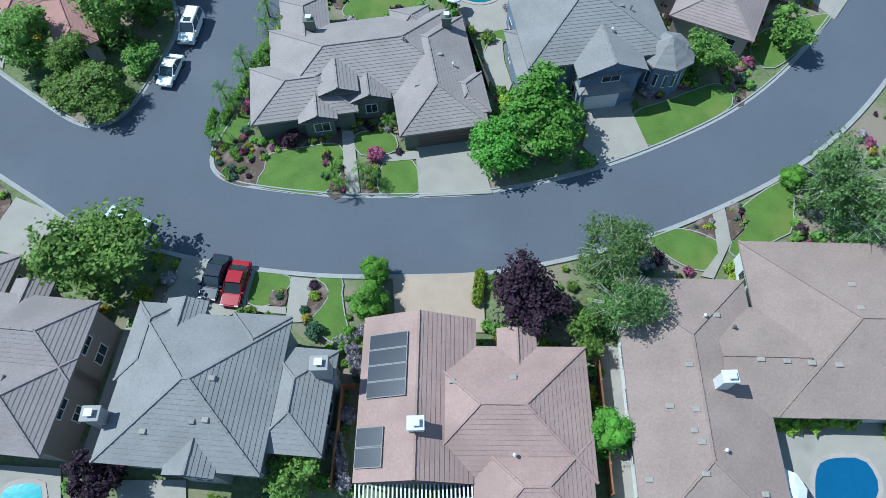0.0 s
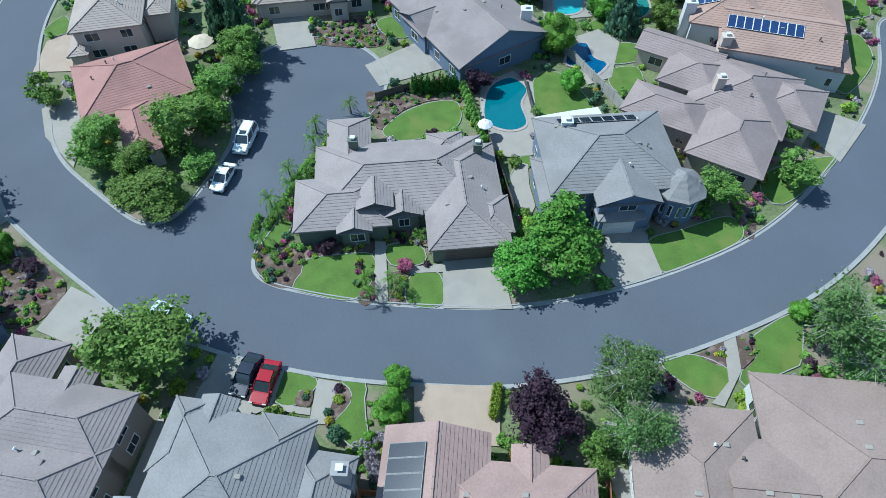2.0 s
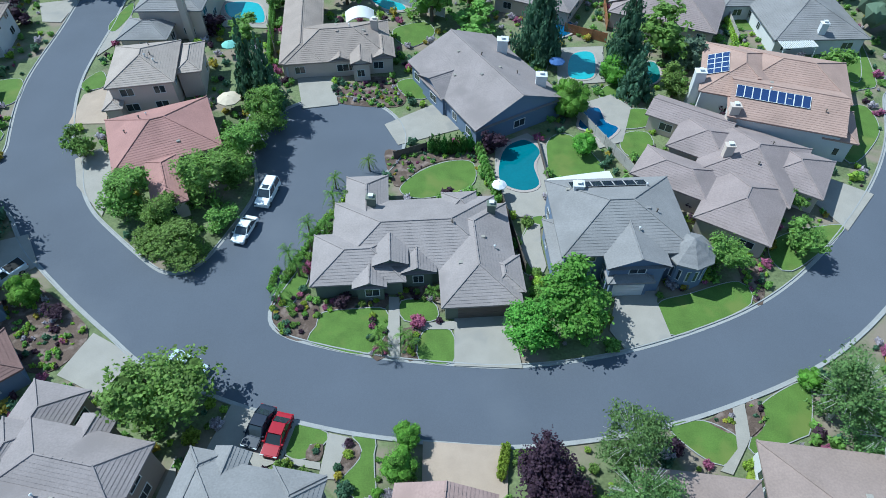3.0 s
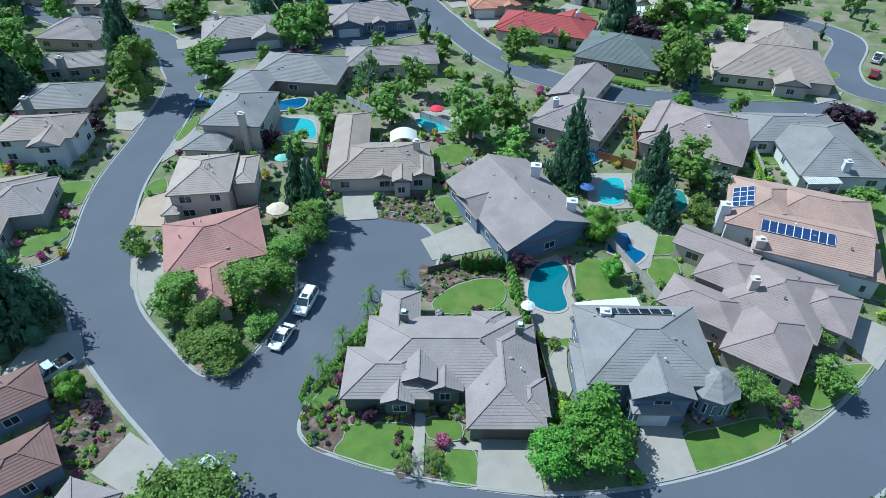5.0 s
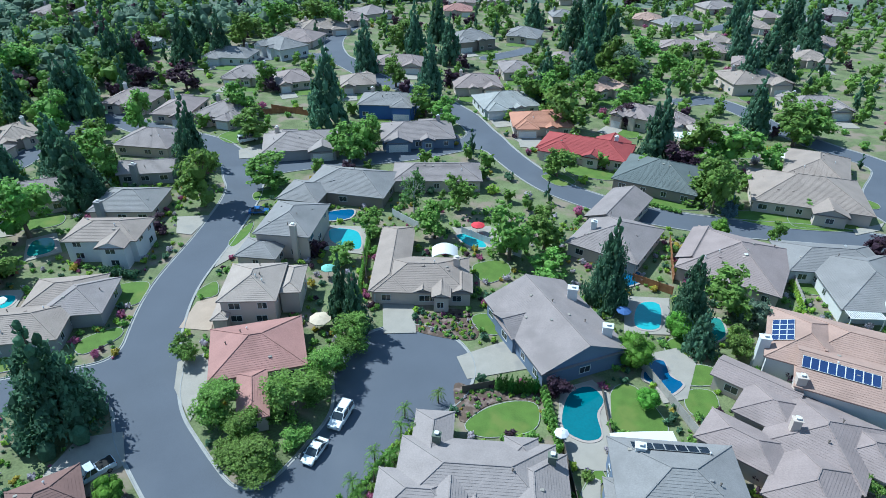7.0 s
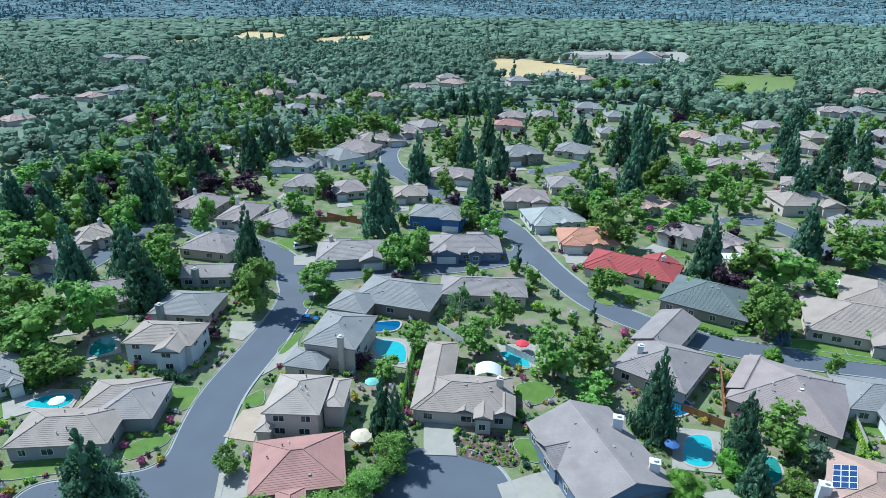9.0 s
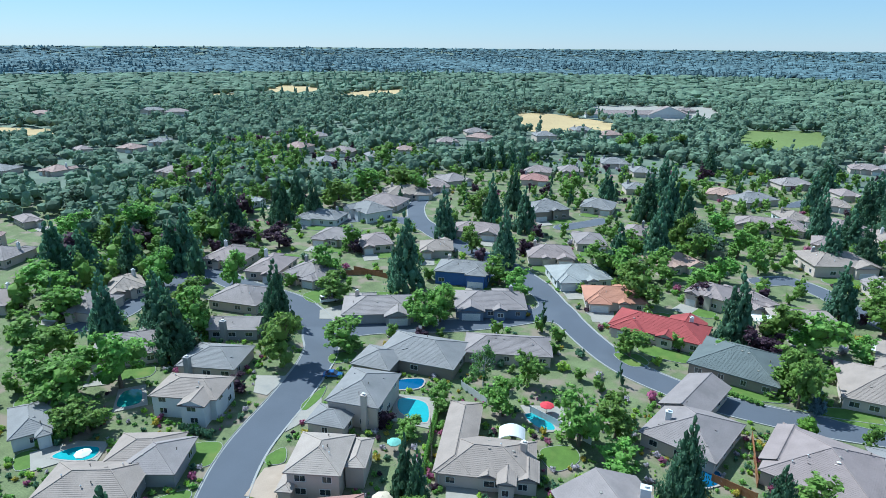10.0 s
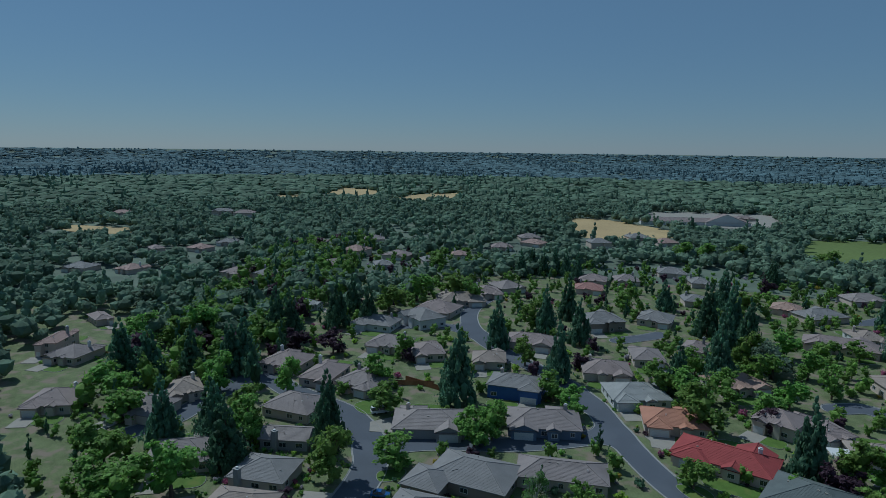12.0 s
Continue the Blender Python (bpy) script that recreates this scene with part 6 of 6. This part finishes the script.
# pale ventilation tiles set into the low clay roof
root, wings = HOUSES[26]
PITCHES[0] = 0.2
for spot in ((22.2, 19.1), (19.0, 14.9), (18.8, 11.4), (18.7, 9.0), (18.5, 6.8), (17.0, 11.8), (14.6, 6.6),
             (24.7, 15.2), (26.7, 15.0), (28.6, 14.8), (30.7, 14.6), (33.9, 21.4), (33.6, 19.1)):
    c = root.matrix_world.inverted() @ Vector((*spot, 0))
    z = max(roof_height(q, c.x, c.y) for q in wings)
    bm = bmesh.new()
    box(bm, c.x - 0.3, c.y - 0.2, z - 0.1, c.x + 0.3, c.y + 0.2, z + 0.12)
    bmesh.ops.bevel(bm, geom=bm.edges[:], offset=0.04, segments=1, affect="EDGES")
    part("vent_tile", bm, "concrete", root)


# ---- shrubs ----
QUEUE = []
WORDY = {"broad": "rounded green leafy garden shrub", "lime": "bright yellow-green garden shrub", "plum": "dark red-leaved garden shrub", "flower": "green shrub with pale flowers", "pink": "green shrub with pink flowers", "yellow": "green shrub with yellow flowers", "pine": "dark green clipped garden shrub"}


def shrub(x, y, r, tone, h=None):
    QUEUE.append((math.hypot(x, y - 30), x, y, r, tone, h or r * 1.15))


def shrub_mesh(tone, near, seed=5):
    rng = random.Random(seed)
    clumps = [((0, 0, 0.4), 0.62)] + [((0.55 * math.cos(2.4 * j), 0.55 * math.sin(2.4 * j), 0.35 + 0.3 * rng.random()), 0.38) for j in range(7 if near else 2)]
    return crown_mesh(clumps, 300 if near else 36, 0.26 if near else 0.58, 9 + seed, core=0.8)


def joined(name, label, category, mat, base, poses):
    """Many small plants past counting, as one mesh."""
    v, f = np.array([tuple(q) for q in base[0]]), base[1]
    vs, fs, n = [], [], 0
    for x, y, sx, sz, turn in poses:
        c, s = math.cos(turn), math.sin(turn)
        vs.append(np.stack([x + sx * (v[:, 0] * c - v[:, 1] * s), y + sx * (v[:, 0] * s + v[:, 1] * c), sz * v[:, 2]], 1))
        fs += [[i + n for i in q] for q in f]
        n += len(v)
    if vs:
        tagged(mesh_object(name, np.vstack(vs), fs, mat), label, category, kind="stuff")


def plant_shrubs():
    QUEUE.sort()
    first, rest = {}, {}
    for k, (_, x, y, r, tone, h) in enumerate(QUEUE):
        turn = (x * 53 + y * 17) % 360
        if k < 300:
            m = pose(x, y, 0.0, 0, 0, turn) @ Matrix.Diagonal((r, r, h, 1))
            if tone not in first:
                first[tone] = tagged(mesh_object("shrub", *shrub_mesh(tone, True), "leaf_" + tone), WORDY[tone], "shrub", "garden shrubs")
                first[tone].matrix_world = m
            else:
                copy_thing_scaled(first[tone], m)
        else:
            rest.setdefault(tone, []).append((x, y, r, h, radians(turn)))
    for tone, poses in rest.items():
        joined("shrubbery", WORDY[tone].replace("shrub", "shrubs") + " round the houses", "shrubs", "leaf_" + tone, shrub_mesh(tone, False), poses)


TONES = ["broad"] * 6 + ["lime"] * 3 + ["pine"] * 3 + ["plum", "flower", "pink", "yellow"]
srng = random.Random(21)
for pts, density, tones in BEDS:
    xs, ys = [p[0] for p in pts], [p[1] for p in pts]
    n = int((max(xs) - min(xs)) * (max(ys) - min(ys)) * density)
    for _ in range(n):
        x, y = srng.uniform(min(xs), max(xs)), srng.uniform(min(ys), max(ys))
        if inside(x, y, pts):
            shrub(x, y, srng.uniform(0.22, 0.55), srng.choice(tones or TONES + ["flower", "broad", "plum", "lime"]))
for (ax, ay), (bx, by), r, h, tone in HEDGES:
    n = max(2, int(math.hypot(bx - ax, by - ay) / (r * 1.1)))
    for k in range(n + 1):
        shrub(ax + (bx - ax) * k / n, ay + (by - ay) * k / n, r * srng.uniform(0.9, 1.1), tone, h * srng.uniform(0.95, 1.05))
# foundation planting round the houses
count = 0
for foot in list(FOOTPRINTS):
    cx, cy = sum(p[0] for p in foot) / 4, sum(p[1] for p in foot) / 4
    if math.hypot(cx, cy) > 260:
        continue
    for a, b in zip(foot, foot[1:] + foot[:1]):
        L = math.hypot(b[0] - a[0], b[1] - a[1])
        for _ in range(int(L / (2.2 if math.hypot(cx, cy) < 120 else 4))):
            t, o = srng.random(), srng.uniform(0.6, 3.2)
            nx, ny = (b[1] - a[1]) / L, -(b[0] - a[0]) / L
            x, y = a[0] + (b[0] - a[0]) * t + nx * o, a[1] + (b[1] - a[1]) * t + ny * o
            r = srng.uniform(0.4, 1.1)
            if free(x, y, 0.6) and count < 1300:
                count += 1
                shrub(x, y, r, srng.choice(TONES))
FILL = {}
# low planting between paths and houses in the nearest gardens
for _ in range(5200):
    x, y = srng.uniform(-112, 72), srng.uniform(6, 125)
    if free(x, y, 0.7) and not any((x - a) ** 2 + (y - b) ** 2 < (0.5 + c * 0.6) ** 2 for a, b, c in TAKEN):
        TAKEN.append((x, y, 0.25))
        shrub(x, y, srng.choice((0.35, 0.5, 0.7, 0.95)) * srng.uniform(0.8, 1.2), srng.choice(TONES))
# garden trees and tall bushes in the open ground between the houses
for _ in range(11000):
    x, y = srng.uniform(-300, 190), srng.uniform(20, 430)
    if x > 75 + y * 0.35 or x < -115 - y * 0.55 or not free(x, y, 2.2):
        continue
    if any((x - a) ** 2 + (y - b) ** 2 < (2.2 + c) ** 2 for a, b, c in TAKEN):
        continue
    d = math.hypot(x, y)
    k = srng.random()
    west = x < -75 - y * 0.42
    if d < 110:
        if k < 0.55:
            TAKEN.append((x, y, 0.5))
            shrub(x, y, srng.uniform(0.5, 1.3), srng.choice(TONES))
    elif k < (0.24 if not west else 0.5):
        k = srng.random()
        h = srng.uniform(2.6, 5.5) if d < 200 else srng.uniform(3.5, 7) if not west else srng.uniform(6, 13)
        kind = "pine" if k < 0.16 else "plum" if k < 0.22 else "broad"
        r = h * srng.uniform(0.38, 0.52) * (0.7 if k < 0.16 else 1)
        TAKEN.append((x, y, r * 0.5))
        FILL.setdefault(kind, []).append((x, y, r / RADIUS0, h * (1.5 if k < 0.16 else 1) / HEIGHT0, x * 3 + y))
    elif k < 0.5:
        TAKEN.append((x, y, 0.3))
        shrub(x, y, srng.uniform(0.8, 2.0), srng.choice(TONES))
plant_shrubs()
for kind, poses in FILL.items():
    rng = random.Random(len(kind))
    if kind == "pine":
        clumps = [((rng.uniform(-1, 1) * (1.1 - z) * 2.6, rng.uniform(-1, 1) * (1.1 - z) * 2.6, 9 * z), 0.4 + 1.7 * (1 - z)) for z in (0.15, 0.22, 0.3, 0.38, 0.46, 0.54, 0.62, 0.7, 0.78, 0.87, 0.95)]
    else:
        clumps = [((0, 0, 4.2), 2.9)] + [((math.cos(2.4 * j) * rng.uniform(1.4, 2.9), math.sin(2.4 * j) * rng.uniform(1.4, 2.9), rng.uniform(1.3, 7.4)), rng.uniform(1.0, 1.8)) for j in range(8)]
    base = ragged_crown(clumps, 130, 1.2, 31, core=0.84)
    joined("garden_trees", "far-off %s garden trees among the houses" % {"pine": "dark conifer", "plum": "purple-leaved", "broad": "green leafy"}[kind], "trees", "leaf_" + kind, base, poses)

# ---- woods beyond the houses ----
FIELDS = [
    ([(-453, 780), (-493, 934), (-440, 1024), (-385, 895), (-414, 800)], 'dry_grass', 'dry golden grass meadow among woods'),
    ([(-600, 849), (-699, 1028), (-592, 993), (-531, 872)], 'dry_grass', 'dry golden grass meadow among woods'),
    ([(-624, 715), (-662, 790), (-642, 841), (-591, 754)], 'dry_grass', 'dry golden grass meadow among woods'),
    ([(-169, 700), (-128, 720), (-47, 643), (-57, 584), (-120, 563)], 'dry_grass', 'dry golden field beside a school'),
    ([(-589, 392), (-545, 403), (-499, 411), (-493, 373), (-552, 366)], 'dry_grass', 'dry golden grass meadow among woods'),
    ([(52, 549), (66, 640), (130, 657), (114, 546), (76, 515)], 'field', 'mown green playing field'),
    ([(-90, 725), (-91, 844), (52, 881), (51, 754), (-17, 699)], 'concrete', 'paved yard of low school buildings'),
]
for loop, mat, label in FIELDS:
    tagged(slab("meadow", spline(loop, 12, True), 0.35, mat), label, "meadow", kind="stuff")


def woods(name, label, d0, d1, mat, seed, sub, pines):
    rng = np.random.default_rng(seed)
    bm = bmesh.new()
    bmesh.ops.create_icosphere(bm, subdivisions=sub, radius=1)
    bm.verts.index_update()
    ico = np.array([v.co[:] for v in bm.verts])
    tri = np.array([[v.index for v in f.verts] for f in bm.faces])
    bm.free()
    vs, fs, n = [], [], 0
    d = d0
    while d < d1:
        r0 = 6.0 + d / 200
        step = r0 * 1.22
        for az in np.arange(-1.22, 0.86, step * 1.45 / d):
            dd, aa = d + rng.uniform(-0.5, 0.5) * step, az + rng.uniform(-0.5, 0.5) * step * 1.4 / d
            x, y = dd * math.sin(aa), dd * math.cos(aa)
            if d < 520 and edge_inside(x, y):
                continue
            if any(inside(x * k, y * k, q[0]) for q in FIELDS for k in (1, 1.05)):
                continue
            if d < 700 and any(abs(f[0][0] - x) < 22 and abs(f[0][1] - y) < 22 for f in FOOTPRINTS):
                continue
            if math.sin(x * 0.011 + 1.7) * math.sin(y * 0.009 + x * 0.004) + rng.normal() * 0.3 > 0.78:
                continue
            r = r0 * rng.uniform(0.6, 1.15)
            tall = rng.random() < pines * (1.0 + 0.9 * math.sin(x * 0.006 + y * 0.004))
            h = rng.uniform(11, 19) if tall else rng.uniform(6, 12)
            rr = r * (0.42 if tall else 1.0)
            jit = 1 + rng.uniform(-0.28, 0.22, (len(ico), 1))
            p = ico * jit
            top = np.clip((p[:, 2:3] + 1) / 2, 0, 1)
            taper = (1.15 - 0.95 * top) if tall else 1.0
            z0 = 0 if dd < 3500 else 56 * ((dd - 3500) / 1350) ** 1.3
            q = np.hstack([p[:, :2] * rr * taper, (p[:, 2:3] * 0.5 + 0.46) * h]) + (x, y, z0)
            vs.append(q)
            fs.append(tri + n)
            n += len(ico)
        d += step
    v, f = np.vstack(vs), np.vstack(fs)
    tagged(mesh_object(name, v, f.tolist(), mat), label, "woods", kind="stuff")


EDGE = [(-78, 30), (-165, 95), (-196, 139), (-194, 172), (-174, 190), (-182, 214), (-157, 222), (-164, 251), (-148, 266), (-148, 319), (-125, 350), (-96, 384), (-88, 397), (-51, 450), (-8, 448), (39, 401), (86, 408), (152, 470), (269, 454), (138, 148)]


def edge_inside(x, y):
    return inside(x, y, EDGE)


def lumpy_woods(d0, d1, seed):
    """The nearer woods: crowns of several lumps with loose leaf sprays."""
    rng = np.random.default_rng(seed)
    bm = bmesh.new()
    bmesh.ops.create_icosphere(bm, subdivisions=1, radius=1)
    bm.verts.index_update()
    ico = np.array([v.co[:] for v in bm.verts])
    tri = [[v.index for v in f.verts] for f in bm.faces]
    bm.free()
    boxes = np.array([(sum(p[0] for p in f) / 4, sum(p[1] for p in f) / 4) for f in FOOTPRINTS])
    vs, fs, n, d = [], [], 0, d0
    while d < d1:
        step = 7.0 + d / 260
        for az in np.arange(-1.25, 0.82, step * 1.3 / d):
            dd, aa = d + rng.uniform(-0.5, 0.5) * step, az + rng.uniform(-0.5, 0.5) * step * 1.3 / d
            x, y = dd * math.sin(aa), dd * math.cos(aa)
            ux, uy = x / dd, y / dd
            if edge_inside(x, y) or any(inside(x + ux * k, y + uy * k, q[0]) for q in FIELDS for k in (0, 35)):
                continue
            ahead = (boxes[:, 0] - x) * ux + (boxes[:, 1] - y) * uy
            beside = np.abs((boxes[:, 1] - y) * ux - (boxes[:, 0] - x) * uy)
            if (np.hypot(ahead, beside) < 13).any() or ((ahead > 0) & (ahead < 48) & (beside < 12)).any():
                continue
            if math.sin(x * 0.013 + 1.7) * math.sin(y * 0.011 + x * 0.004) + rng.normal() * 0.3 > 0.85:
                continue
            tall = rng.random() < 0.10
            h, r = (rng.uniform(12, 19), rng.uniform(2.6, 3.8)) if tall else (rng.uniform(6.5, 11.5), step * rng.uniform(0.55, 0.85))
            k = 4
            z = np.linspace(0.3, 0.9, k) if tall else rng.uniform(0.38, 0.82, k)
            an = rng.uniform(0, 6.28, k)
            w = (1.0 - z) * 0.8 if tall else rng.uniform(0.15, 0.75, k)
            cs = np.stack([x + np.cos(an) * w * r, y + np.sin(an) * w * r, z * h], 1)
            rad = r * (1.05 - 0.85 * z) if tall else r * rng.uniform(0.35, 0.62, k)
            for c, q in zip(cs, rad):
                p = ico * (1 + rng.uniform(-0.25, 0.25, (len(ico), 1))) * (q, q, q * (1.5 if tall else 0.85)) + c
                vs.append(p)
                fs += [[i + n for i in f] for f in tri]
                n += len(ico)
            p, f = leaf_cloud(cs, rad * 1.12, 20, 1.5 + d / 500, rng)
            vs.append(p)
            fs += (f + n).tolist()
            n += len(p)
        d += step
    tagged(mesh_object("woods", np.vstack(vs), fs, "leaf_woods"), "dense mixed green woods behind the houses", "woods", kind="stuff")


lumpy_woods(125, 900, 3)
woods("woods", "wooded land of oaks and conifers, greens greyed by painted haze", 890, 1700, "leaf_woods", 4, 1, 0.12)
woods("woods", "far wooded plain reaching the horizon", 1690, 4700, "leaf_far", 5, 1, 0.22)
